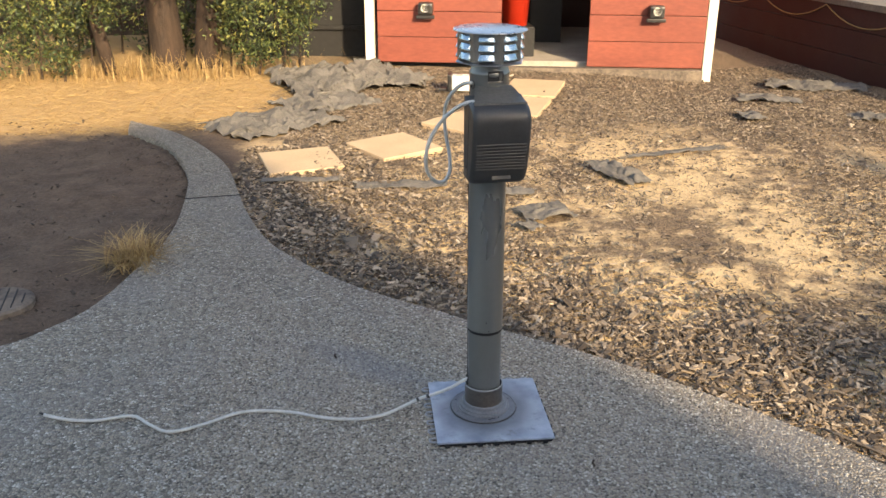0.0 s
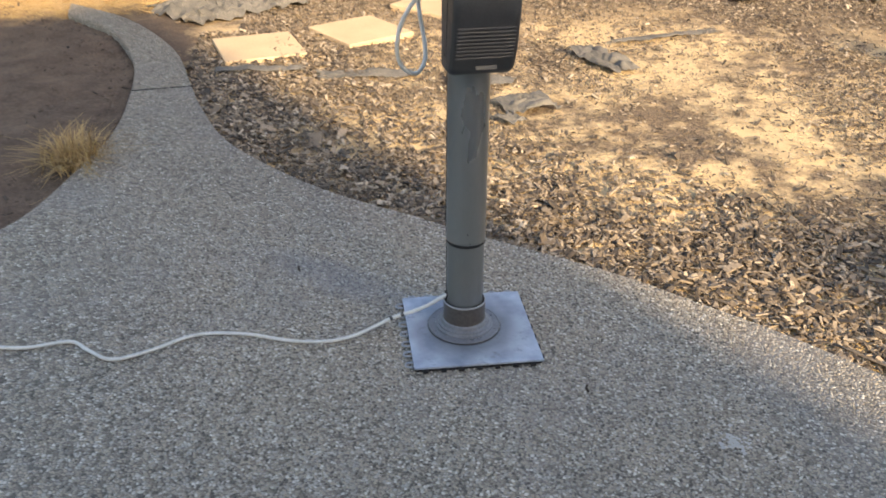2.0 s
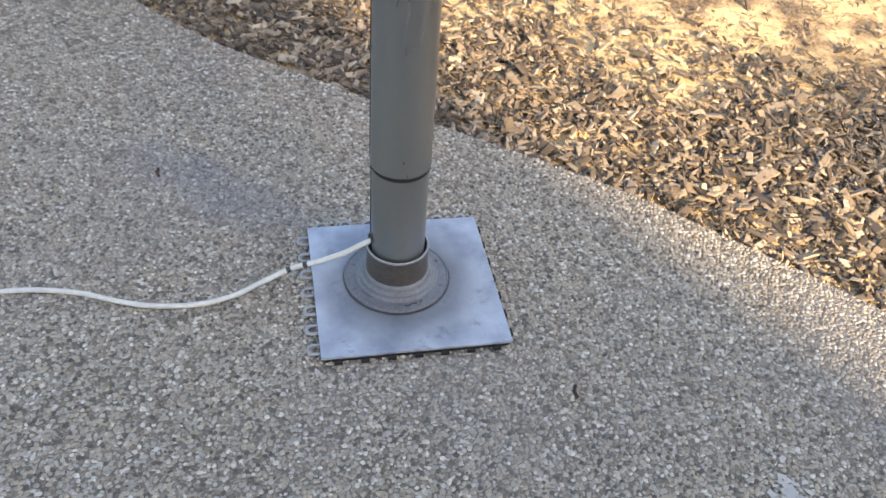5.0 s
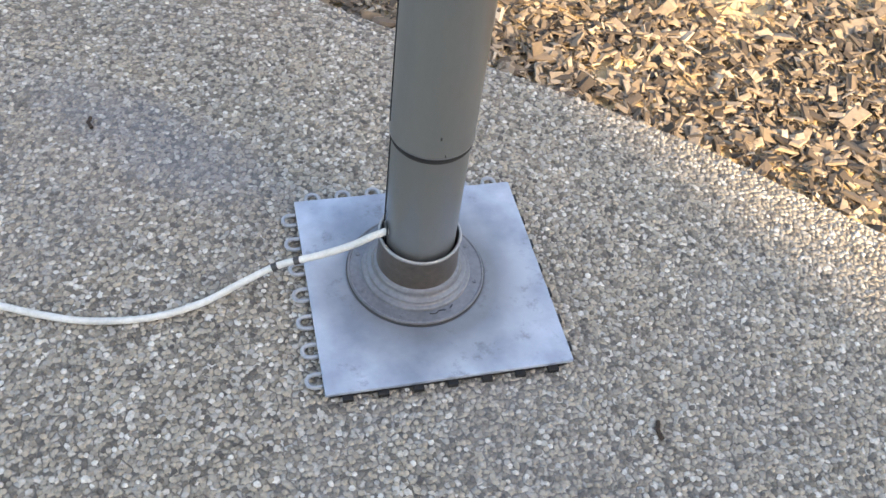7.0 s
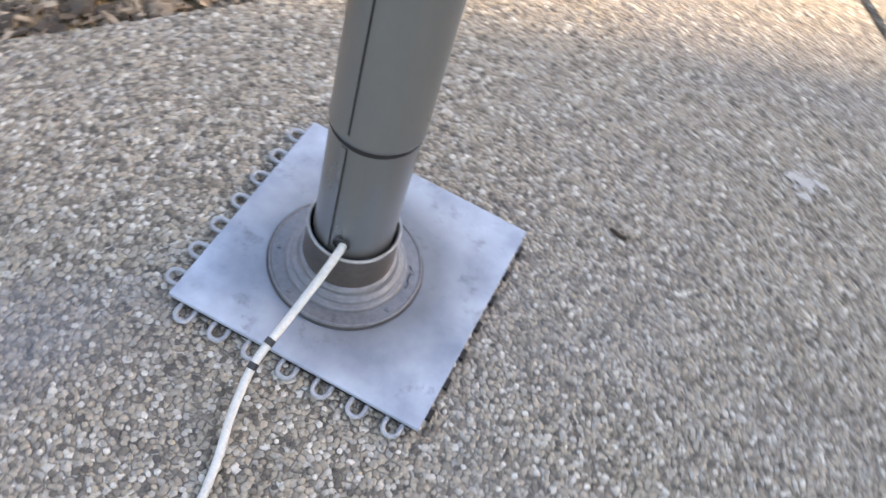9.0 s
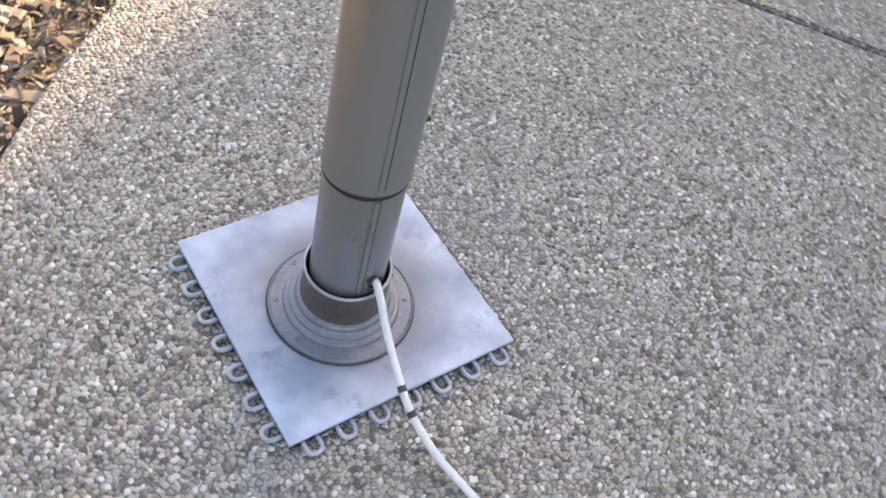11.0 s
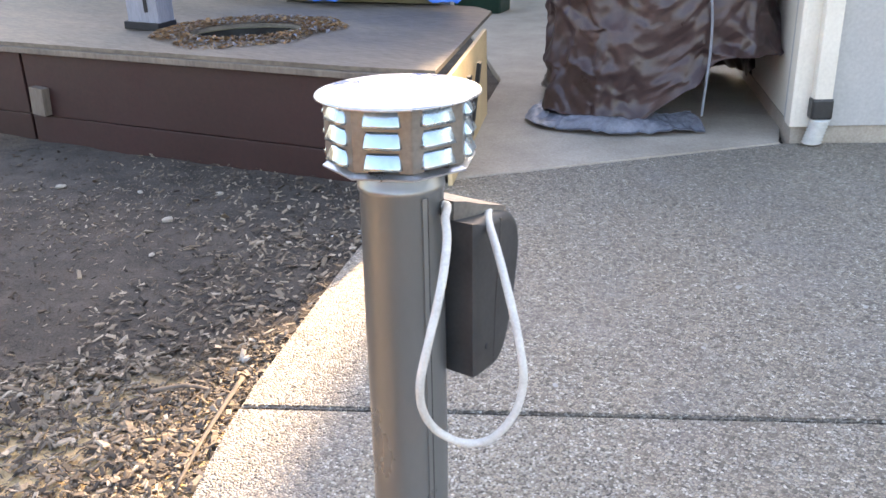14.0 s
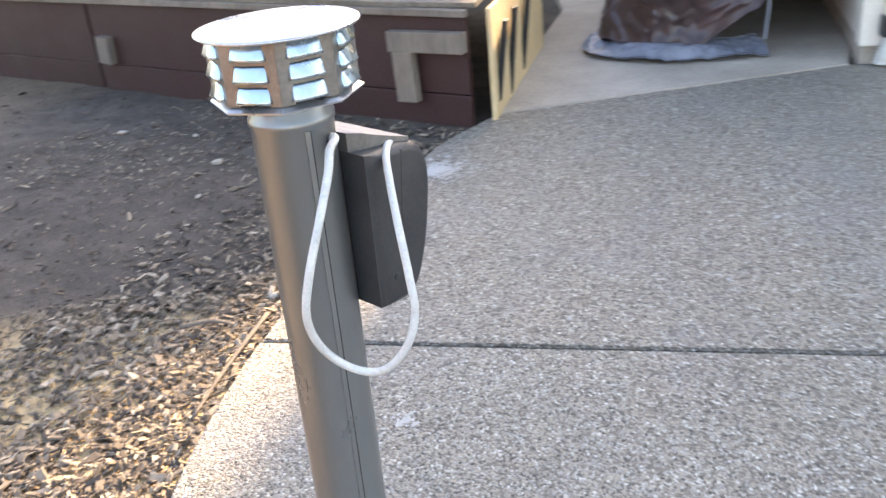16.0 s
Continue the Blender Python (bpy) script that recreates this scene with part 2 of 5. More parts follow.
m_lumber = worn("grey lumber", (0.11, 0.088, 0.07), (0.22, 0.18, 0.142), 6.0, 0.8, bump=0.35, fine=60, stretch=(1, 1, 0.2))
m_bluegrey = worn("slate painted wood", (0.16, 0.17, 0.20), (0.27, 0.28, 0.32), 6.0, 0.7, bump=0.3, fine=50, stretch=(2, 2, 0.3))
m_tarp = worn("brown tarpaulin", (0.030, 0.017, 0.017), (0.062, 0.036, 0.034), 5.0, 0.36, bump=0.3, distance=0.003, fine=34)
m_greytarp = worn("grey tarpaulin", (0.095, 0.105, 0.13), (0.22, 0.235, 0.275), 8.0, 0.4, bump=0.25, fine=60)
m_blue = worn("blue tarpaulin", (0.006, 0.10, 0.46), (0.02, 0.17, 0.62), 4.0, 0.4, bump=0.25, fine=30)
m_fabric = worn("weed cloth", (0.055, 0.052, 0.047), (0.17, 0.155, 0.135), 9.0, 0.85, bump=0.4, distance=0.003, fine=140)
m_black = worn("black fitting", (0.012, 0.012, 0.013), (0.03, 0.03, 0.03), 30, 0.4)
m_bucket = worn("red plastic", (0.55, 0.03, 0.012), (0.68, 0.05, 0.02), 8, 0.35)
m_green = worn("green plastic", (0.006, 0.03, 0.02), (0.012, 0.055, 0.034), 8, 0.4)
m_olive = worn("olive wall", (0.19, 0.18, 0.11), (0.27, 0.255, 0.17), 2, 0.8, fine=40)
m_bark = worn("bark", (0.020, 0.013, 0.009), (0.060, 0.038, 0.026), 9, 0.9, bump=0.8, distance=0.02, fine=40, stretch=(1, 1, 0.3))
m_roof = worn("roof shingle", (0.09, 0.08, 0.07), (0.16, 0.145, 0.13), 3, 0.9, fine=60)
m_fence = worn("fence wood", (0.035, 0.025, 0.018), (0.08, 0.056, 0.04), 4, 0.85, bump=0.3, fine=50, stretch=(1, 1, 0.2))
m_litter = by_island("leaf litter", [(0, (0.05, 0.03, 0.016)), (0.3, (0.15, 0.078, 0.03)), (0.55, (0.30, 0.145, 0.045)), (0.8, (0.27, 0.19, 0.10)), (0.93, (0.20, 0.23, 0.30)), (1, (0.34, 0.36, 0.40))], 0.75)
m_loambit = by_island("bark bit", [(0, (0.03, 0.02, 0.014)), (0.6, (0.08, 0.057, 0.04)), (1, (0.165, 0.128, 0.094))], 0.85, 0.3)
m_leaf = by_island("leaf", [(0, (0.009, 0.018, 0.006)), (0.45, (0.028, 0.052, 0.013)), (0.8, (0.095, 0.13, 0.03)), (1, (0.28, 0.265, 0.07))], 0.65, 0.1)
m_straw = by_island("straw", [(0, (0.22, 0.13, 0.05)), (0.5, (0.40, 0.26, 0.10)), (1, (0.56, 0.40, 0.18))], 0.75)
m_glass = worn("milky lamp cover", (0.6, 0.58, 0.52), (0.75, 0.73, 0.68), 12, 0.3)


def soil():
    """Bare earth: dark loam, straw yellow, pale sand and painted deck shade, by place."""
    n = Nodes("soil", 0.95)
    big = n.noise(1.15, 6, 0.62)
    mid = n.noise(7.0, 6, 0.65)
    fine = n.noise(70.0, 5, 0.7)
    grit = n.noise(260.0, 3, 0.7)
    sep = n.node("ShaderNodeSeparateXYZ")
    n.link(n.coord, sep.inputs[0])
    x, y = sep.outputs[0], sep.outputs[1]
    wave = n.maths("MULTIPLY", n.maths("SUBTRACT", mid, 0.5), 0.7)
    sand = n.mix(n.mix(0.5, mid, fine), (0.46, 0.32, 0.16), (0.74, 0.56, 0.33))
    loam = n.mix(n.ramp(n.mix(0.5, mid, fine), [(0.35, 0.0), (0.65, 1.0)]), (0.050, 0.034, 0.024), (0.175, 0.12, 0.08))
    straw = n.mix(fine, (0.30, 0.185, 0.075), (0.54, 0.37, 0.17))
    flecks = n.noise(120.0, 3, 0.75)
    mulch = n.mix(n.ramp(flecks, [(0.38, 0.0), (0.66, 1.0)]), (0.05, 0.034, 0.022), (0.30, 0.215, 0.135))
    patch = n.ramp(n.mix(0.42, big, mid), [(0.435, 0.0), (0.515, 1.0)])
    yard = n.mix(patch, mulch, sand)
    # right of the path: chips and sand; left of it: loam, and dry grass towards the trees
    left = n.ramp(n.maths("ADD", n.maths("ADD", n.maths("MULTIPLY", x, -1.0), n.maths("MULTIPLY", y, -0.0)), wave), [(0.9, 0.0), (1.0, 1.0)])
    far = n.ramp(n.maths("MULTIPLY", n.maths("ADD", n.maths("ADD", y, n.maths("MULTIPLY", x, -0.15)), wave), 0.1), [(0.345, 0.0), (0.385, 1.0)])
    side = n.mix(far, loam, straw)
    # dark earth by the deck, with shade painted into its tones
    shaded = n.mix(n.ramp(n.mix(0.5, mid, flecks), [(0.36, 0.0), (0.66, 1.0)]), (0.026, 0.021, 0.0175), (0.118, 0.097, 0.078))
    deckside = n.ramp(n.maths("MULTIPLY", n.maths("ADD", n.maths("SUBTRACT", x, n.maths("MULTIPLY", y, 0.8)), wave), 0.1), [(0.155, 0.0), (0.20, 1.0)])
    yard = n.mix(deckside, yard, shaded)
    corner = n.ramp(n.maths("MULTIPLY", n.maths("ADD", n.maths("ADD", x, n.maths("MULTIPLY", y, 0.5)), wave), 0.1), [(0.34, 0.0), (0.41, 0.85)])
    yard = n.mix(corner, yard, mulch)
    shedside = n.ramp(n.maths("MULTIPLY", n.maths("ADD", y, wave), 0.1), [(0.27, 0.0), (0.345, 0.8)])
    yard = n.mix(shedside, yard, mulch)
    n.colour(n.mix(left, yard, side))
    n.bump(n.mix(0.5, fine, grit), 0.8, 0.012)
    return n.mat


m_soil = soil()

# ---- the plan ----
D1 = Vector((0.80, 0.60))        # along the house front
D2 = Vector((0.53, -0.85))       # along the house side
HOUSE = Vector((0.885, -3.65))   # its corner
RIGHT = [(-1.74, 3.52), (-1.351, 3.13), (-1.045, 2.56), (-0.906, 2.03), (-0.834, 1.74), (-0.714, 1.38), (-0.552, 1.12), (-0.336, 0.865), (-0.106, 0.678), (0.134, 0.482), (0.338, 0.328),
         (0.48, 0.212), (0.62, 0.07), (0.81, -0.13), (1.051, -0.447), (1.265, -0.81), (1.526, -1.26), (1.66, -1.52), (1.78, -1.80), (1.85, -2.20)]
LEFT = [(-1.70, 3.28), (-1.402, 2.90), (-1.196, 2.34), (-1.131, 1.81), (-1.126, 1.45), (-1.17, 1.18), (-1.252, 0.81), (-1.352, 0.64), (-1.50, 0.50), (-2.1, 0.18), (-3.0, -0.1), (-4.6, -0.3)]
right_line = [(p.x, p.y) for p in smooth_line([(x, y, 0) for x, y in RIGHT], 4)]
left_line = [(p.x, p.y) for p in smooth_line([(x, y, 0) for x, y in LEFT], 4)]
cut = min(range(len(right_line)), key=lambda i: abs(right_line[i][0] - 1.051) + abs(right_line[i][1] + 0.447))
JOINT_A, JOINT_B = (1.047, -0.442), (-4.6, -4.60)
slab_north_outline = right_line[:cut] + [JOINT_A, JOINT_B] + list(reversed(left_line))
slab_south_outline = [(JOINT_A[0] + 0.004, JOINT_A[1] - 0.012)] + right_line[cut + 1:] + [(HOUSE.x + 0.02, HOUSE.y + 0.02), (HOUSE.x - 5.5 * D1.x, HOUSE.y - 5.5 * D1.y), (JOINT_B[0], JOINT_B[1] - 0.012)]
slab_outline = right_line + [(HOUSE.x, HOUSE.y), (HOUSE.x - 5.5 * D1.x, HOUSE.y - 5.5 * D1.y), (-4.6, -4.6)] + list(reversed(left_line))


def ground_height(x, y):
    """The yard's level: a little under the slab, lightly uneven."""
    x, y = np.asarray(x, float), np.asarray(y, float)
    d = np.minimum(edge_distance(x, y, right_line), edge_distance(x, y, left_line))
    z = -0.030 + 0.010 * wobble(x, y, 2.3) + 0.006 * wobble(x, y, 9.0, 1) + 0.003 * wobble(x, y, 31.0, 2)
    z = z - 0.07 * np.exp(-((x - 2.6) ** 2 + (y - 4.9) ** 2) / 0.9)
    z = np.where(d < 0.05, np.minimum(z, -0.018), z)
    covered = inside(x, y, slab_outline)
    return np.where(covered & (d > 0.03), -0.085, z)


# ---- ground ----
def ground_sheet():
    fine_x, fine_y = np.arange(-4.0, 5.001, 0.045), np.arange(-4.6, 8.201, 0.045)
    far = np.array([0.3, 0.8, 1.8, 4, 9, 20, 50, 120, 300, 700])
    xs = np.concatenate([fine_x[0] - far[::-1], fine_x, fine_x[-1] + far])
    ys = np.concatenate([fine_y[0] - far[::-1], fine_y, fine_y[-1] + far])
    gx, gy = np.meshgrid(xs, ys)
    gz = ground_height(gx, gy)
    nx, ny = len(xs), len(ys)
    verts = np.stack([gx, gy, gz], -1).reshape(-1, 3)
    i, j = np.meshgrid(np.arange(nx - 1), np.arange(ny - 1))
    a = (j * nx + i).ravel()
    faces = np.stack([a, a + 1, a + nx + 1, a + nx], -1)
    me = bpy.data.meshes.new("ground")
    me.from_pydata(verts.tolist(), [], faces.tolist())
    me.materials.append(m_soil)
    me.polygons.foreach_set("use_smooth", [True] * len(me.polygons))
    return tagged(new("ground", me), "bare sandy earth with dark loam and dry straw", "ground", kind="structure")


ground_sheet()
slab_a = tagged(new("pavement", mesh_of("pavement", prism(slab_north_outline, -0.10, 0.0, 0.006), m_aggregate)), "grey-brown exposed aggregate slab with a curving garden path", "pavement", kind="structure")
slab_b = tagged(new("pavement", mesh_of("pavement", prism(slab_south_outline, -0.10, 0.0, 0.006), m_aggregate)), "exposed aggregate slab along the white house", "pavement", kind="structure")
patio_outline = [(1.85, -2.215), (2.05, -2.45), (3.0, -4.05), (8.5, -9.5), (3.9, -12.0), (HOUSE.x + 0.05, HOUSE.y + 0.012), (HOUSE.x + 0.03, HOUSE.y + 0.03)]
tagged(new("patio", mesh_of("patio", prism(patio_outline, -0.1, 0.004, 0.004), m_concrete)), "smooth pale concrete strip beside the house", "pavement", kind="structure")


# ---- house ----
def along(p, d, s, out=0.0, z=0.0):
    """A place s along the way d from p, shifted out to the left of it."""
    return Vector((p.x + d.x * s - d.y * out, p.y + d.y * s + d.x * out, z))


def wall_box(name, a, b, z0, z1, thick, material, label, parent=None, category="wall", bevel=0.004):
    """An upright board or wall with its face on the line from a to b and its body to the right of it."""
    a, b = Vector(a), Vector(b)
    way = (b - a)
    angle = math.degrees(math.atan2(way.y, way.x))
    right = Vector((way.y, -way.x)).normalized() * thick / 2
    mid = (a + b) / 2 + right
    bm = boxed((way.length, thick, z1 - z0), pose(mid.x, mid.y, (z0 + z1) / 2, 0, 0, angle), bevel)
    if parent:
        return part(name, bm, material, parent, label)
    return tagged(new(name, mesh_of(name, bm, material)), label, category, kind="structure")


F0 = HOUSE - D1 * 5.6
S1 = HOUSE + D2 * 7.0
wall_box("wall_front", F0, HOUSE, 0.085, 2.75, 0.14, m_white, "white painted plywood house wall")
wall_box("wall_side", HOUSE + D2 * 0.17, S1, 0.085, 2.75, 0.14, m_cream, "cream painted house side wall")
wall_box("wall_footing", F0 + Vector((0.012, -0.016)), HOUSE + Vector((0.006, -0.016)), -0.05, 0.083, 0.14, m_concrete, "stained concrete footing under the wall")
wall_box("wall_footing", HOUSE + D2 * 0.17, S1, -0.05, 0.083, 0.12, m_concrete, "stained concrete footing under the wall")
wall_box("trim", HOUSE - D1 * 0.085 + Vector((-0.012, 0.016)), HOUSE + D1 * 0.01 + Vector((-0.012, 0.016)), 0.085, 2.75, 0.02, m_cream, "cream corner board", category="trim")
wall_box("trim", HOUSE + D1 * 0.016 + Vector((-0.012, 0.016)), HOUSE + D1 * 0.016 + D2 * 0.09, 0.085, 2.75, 0.024, m_cream, "cream corner board", category="trim")
# unseen roof; its outline is set by the shadow edge on the slab
ROOF = [(1.0, -3.14), (-4.2, -5.6), (0.5, -12.5), (4.65, -9.57)]
tagged(new("roof", mesh_of("roof", prism(ROOF, 2.86, 3.0, 0.01), m_roof)), "brown shingle roof with a deep eave", "roof", kind="structure")


def foundation_vent():
    v = thing("foundation_vent", "dark screened vent in the white wall", "vent")
    c = along(HOUSE, -D1, 0.755, 0.0, 0.268)
    ang = math.degrees(math.atan2(D1.y, D1.x))
    m = pose(c.x, c.y, c.z, 0, 0, ang)
    part("screen", boxed((0.40, 0.008, 0.135), m @ pose(0, 0.006, 0)), m_black, v)
    for sx, sz, x, z in ((0.44, 0.016, 0, 0.075), (0.44, 0.016, 0, -0.075), (0.016, 0.134, 0.212, 0), (0.016, 0.134, -0.212, 0)):
        part("frame", boxed((sx, 0.022, sz), m @ pose(x, 0.012, z), 0.003), m_white, v)
    for k in range(5):
        part("slat", boxed((0.40, 0.004, 0.008), m @ pose(0, 0.013, -0.05 + 0.025 * k, 30)), m_dark, v)
    part("sill", boxed((0.46, 0.03, 0.012), m @ pose(0, 0.016, -0.09), 0.003), m_white, v)


def downspout():
    d = thing("downspout", "cream downspout with black adapter and white corrugated hose", "downspout")
    ang = math.degrees(math.atan2(D1.y, D1.x))
    c = along(HOUSE, -D1, 0.112, 0.0)
    m = pose(c.x, c.y, 0, 0, 0, ang)
    part("pipe", boxed((0.085, 0.06, 2.5), m @ pose(0, 0.045, 1.47), 0.008), m_cream, d)
    part("adapter", boxed((0.10, 0.078, 0.10), m @ pose(0, 0.045, 0.185), 0.012), m_black, d, "black rubber adapter")
    profile = []
    for k in range(17):
        z = 0.012 + 0.122 * k / 16
        profile.append((0.047 if k % 2 else 0.036, z))
    lean = m @ pose(0.030, 0.055, 0) @ Matrix.Shear("XY", 4, (-0.26, 0.0))
    part("hose", lathe(profile, 24, m=lean, closed=True), m_cord, d, "white corrugated hose", True)
    for z in (0.9, 2.1):
        part("strap", boxed((0.10, 0.068, 0.025), m @ pose(0, 0.045, z), 0.003), m_cream, d)


foundation_vent()
downspout()


# ---- crumpled sheets ----
def crumple(nx, ny, shape, rough=0.03, scale=4.0, seed=0, thick=0.004, fold=0.0):
    """A creased sheet; shape(u, v) gives the place before creasing, u and v from 0 to 1."""
    bm = bmesh.new()
    grid = []
    for j in range(ny + 1):
        row = []
        for i in range(nx + 1):
            p = Vector(shape(i / nx, j / ny))
            q = p * scale + Vector((seed * 7.3, seed * 3.1, seed))
            d = Vector((noise.noise(q), noise.noise(q + Vector((31, 7, 3))), noise.noise(q + Vector((5, 43, 17)))))
            ridge = 1 - abs(noise.noise(q * 1.9 + Vector((9, 9, 9)))) * 2
            if fold:
                k = abs(noise.noise(q * 2.3 + Vector((3, 1, 8)))) + 0.6 * abs(noise.noise(q * 4.7))
                d += Vector((noise.noise(q * 1.3), noise.noise(q * 1.3 + Vector((8, 2, 5))), 0.4)) * (k - 0.35) * fold / rough * 3.0
            row.append(bm.verts.new(p + d * rough + Vector((0, 0, 1)) * ridge * rough * 0.35))
        grid.append(row)
    for j in range(ny):
        for i in range(nx):
            a, b, c, d = grid[j][i], grid[j][i + 1], grid[j + 1][i + 1], grid[j + 1][i]
            if (i + j) % 2:
                bm.faces.new((a, b, c))
                bm.faces.new((a, c, d))
            else:
                bm.faces.new((a, b, d))
                bm.faces.new((b, c, d))
    bmesh.ops.recalc_face_normals(bm, faces=bm.faces[:])
    bm.normal_update()
    # a second skin just under the first, closed along the rim
    faces = [list(f.verts) for f in bm.faces]
    rim = [tuple(e.verts) for e in bm.edges if e.is_boundary]
    under = {v: v.co - v.normal * thick for v in bm.verts}
    under = {v: bm.verts.new(co) for v, co in under.items()}
    for f in faces:
        bm.faces.new([under[v] for v in reversed(f)])
    for a, b in rim:
        bm.faces.new((a, b, under[b], under[a]))
    return bm


def covered_heap():
    """A tall heap under a brown tarpaulin, tied with a cord, its grey skirt on the concrete."""
    h = thing("tarp_covered_heap", "tall heap under a creased brown tarpaulin tied with cord", "covered heap")
    cx, cy = 1.93, -4.16
    ang = math.atan2(D2.y, D2.x)

    def shell(u, v):
        a = 2 * math.pi * u
        z = 0.05 + 0.93 * min(v, 0.8) / 0.8
        r = 1.0 + 0.04 * v if v <= 0.8 else max(0.10, 1.04 * (1 - v) / 0.2)
        lx = 0.80 * math.copysign(abs(math.cos(a)) ** 0.6, math.cos(a)) * r
        ly = 0.62 * math.copysign(abs(math.sin(a)) ** 0.6, math.sin(a)) * r
        flare = 1 + 0.12 * math.exp(-z / 0.18)
        lx, ly = lx * flare, ly * flare
        z += 0.10 * math.sin(3 * a) * (1 if v > 0.75 else 0)
        x, y = cx + lx * math.cos(ang) - ly * math.sin(ang), cy + lx * math.sin(ang) + ly * math.cos(ang)
        # the house end of the sheet hangs clear of the concrete
        lift = min(1.0, max(0.0, (1.52 - x) / 0.30))
        z = z + 0.34 * lift * max(0.0, 1 - z)
        # sharp creases where the sheet is pulled over what it hides
        q = Vector((x, y, z)) * 4.2
        near, second = noise.voronoi(q)[0][:2]
        fine = noise.voronoi(q * 2.3 + Vector((5, 1, 2)))[0]
        dent = 0.075 * (second - near) + 0.022 * (fine[1] - fine[0])
        out = Vector((x - cx, y - cy)).normalized()
        return (x - out.x * dent, y - out.y * dent, z)

    part("tarpaulin", crumple(230, 100, shell, 0.05, 3.4, 2, 0.003, 0.018), m_tarp, h, smooth=True)
    front = smooth_line([(2.30, -3.55, 0), (2.22, -3.28, 0), (2.02, -3.14, 0), (1.70, -3.19, 0), (1.45, -3.36, 0), (1.27, -3.55, 0)], 8)

    def skirt(u, v):
        k = u * (len(front) - 1)
        i = min(int(k), len(front) - 2)
        p = front[i].lerp(front[i + 1], k - i)
        inward = (Vector((cx, cy, 0)) - p).normalized()
        w = 0.30 * (1 - 0.25 * u)
        p = p + inward * w * v
        roll = 0.045 * math.sin(math.pi * min(1, v * 1.6)) * (0.6 + 0.4 * math.sin(11 * u + 2 * v))
        return (p.x, p.y, 0.022 + roll + 0.05 * v + 0.006 * math.sin(23 * u + 5 * v))

    part("skirt", crumple(150, 18, skirt, 0.022, 8, 5, 0.003, 0.010), m_greytarp, h, "grey underside of the tarpaulin folded out", True)
    a = along(Vector((cx, cy)), D2, -0.62, 0.0)
    line = smooth_line([(a.x - 0.30, a.y + 0.10, 0.10), (a.x - 0.30, a.y + 0.06, 0.5), (a.x - 0.26, a.y + 0.05, 0.8), (a.x - 0.2, a.y, 1.0)], 5)
    part("cord", tube(line, 0.007, 6), m_greytarp, h, "pale tie cord")


covered_heap()


# ---- deck with its hole ----
DECK = [(1.80, -2.06), (4.25, -1.43), (7.4, -0.62), (8.0, -3.4), (5.6, -3.6), (2.85, -3.8)]
DZ = 0.512


def deck():
    d = thing("deck", "low plywood deck with dark red fascia boards", "deck")
    bm = bmesh.new()
    cx, cy = 3.45, -2.35
    n = 40
    hole = [(cx + 0.31 * math.cos(2 * math.pi * k / n), cy + 0.31 * math.sin(2 * math.pi * k / n)) for k in range(n)]
    rim = []
    for hx, hy in hole:
        dx, dy = hx - cx, hy - cy
        best = 1e9
        for (ax, ay), (bx, by) in zip(DECK, DECK[1:] + DECK[:1]):
            det = dx * (ay - by) - dy * (ax - bx)
            if abs(det) > 1e-9:
                t = ((ax - cx) * (ay - by) - (ay - cy) * (ax - bx)) / det
                s = (dx * (ay - cy) - dy * (ax - cx)) / det
                if t > 0 and -1e-6 <= s <= 1 + 1e-6:
                    best = min(best, t)
        rim.append((cx + dx * best, cy + dy * best))
    tops = [[bm.verts.new((x, y, z)) for x, y in ring] for ring, z in ((hole, DZ), (rim, DZ), (rim, DZ - 0.02), (hole, DZ - 0.02))]
    for a, b in zip(tops, tops[1:] + tops[:1]):
        for k in range(n):
            bm.faces.new((a[k], a[(k + 1) % n], b[(k + 1) % n], b[k]))
    bmesh.ops.recalc_face_normals(bm, faces=bm.faces[:])
    part("deck_top", bm, m_ply, d, "weathered pale plywood top with a round hole")
    front_a, front_b, front_c = (1.84, -2.065), (4.25, -1.445), (7.4, -0.64)
    for p, q in ((front_a, front_b), (front_b, front_c)):
        wall_box("fascia", q, p, DZ - 0.052, DZ - 0.022, 0.035, m_lumber, "weathered edge board", d)
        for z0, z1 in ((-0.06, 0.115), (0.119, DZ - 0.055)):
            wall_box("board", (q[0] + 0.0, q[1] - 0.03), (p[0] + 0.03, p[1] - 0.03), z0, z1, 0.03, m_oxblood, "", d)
    # dark timber frame inside the hole
    part("pit_liner", lathe([(0.34, DZ - 0.03), (0.34, 0.02), (0.01, 0.02)], 32, m=pose(cx, cy, 0)), m_black, d, "dark pit under the hole")
    # plywood sheet leaning on the side, with two dark battens
    a, b = Vector((1.80, -2.13)), Vector((2.50, -3.25))
    wall_box("side_sheet", a, b, 0.0, DZ - 0.03, 0.02, m_rawply, "pale raw plywood side sheet", d)
    way = (b - a).normalized()
    out = Vector((-way.y, way.x)) * -1
    for s, lean in ((0.10, 8), (0.36, 6), (0.7, 7)):
        p = a + way * s + out * 0.032
        part("batten", boxed((0.055, 0.02, 0.40), pose(p.x, p.y, 0.215, lean, 0, math.degrees(math.atan2(way.y, way.x))), 0.003), m_dark, d, "dark batten")
    # knee brace of two lumber ends by the corner
    part("brace", boxed((0.385, 0.05, 0.090), pose(2.03, -1.988, 0.352, 0, 1, 14), 0.005), m_lumber, d, "grey lumber end")
    part("brace", boxed((0.105, 0.045, 0.225), pose(2.143, -1.957, 0.194, 0, 2, 14), 0.005), m_lumber, d, "grey lumber end")
    part("brace", boxed((0.10, 0.05, 0.15), pose(4.13, -1.452, 0.205, 0, -4, 14), 0.004), m_lumber, d, "grey lumber end")


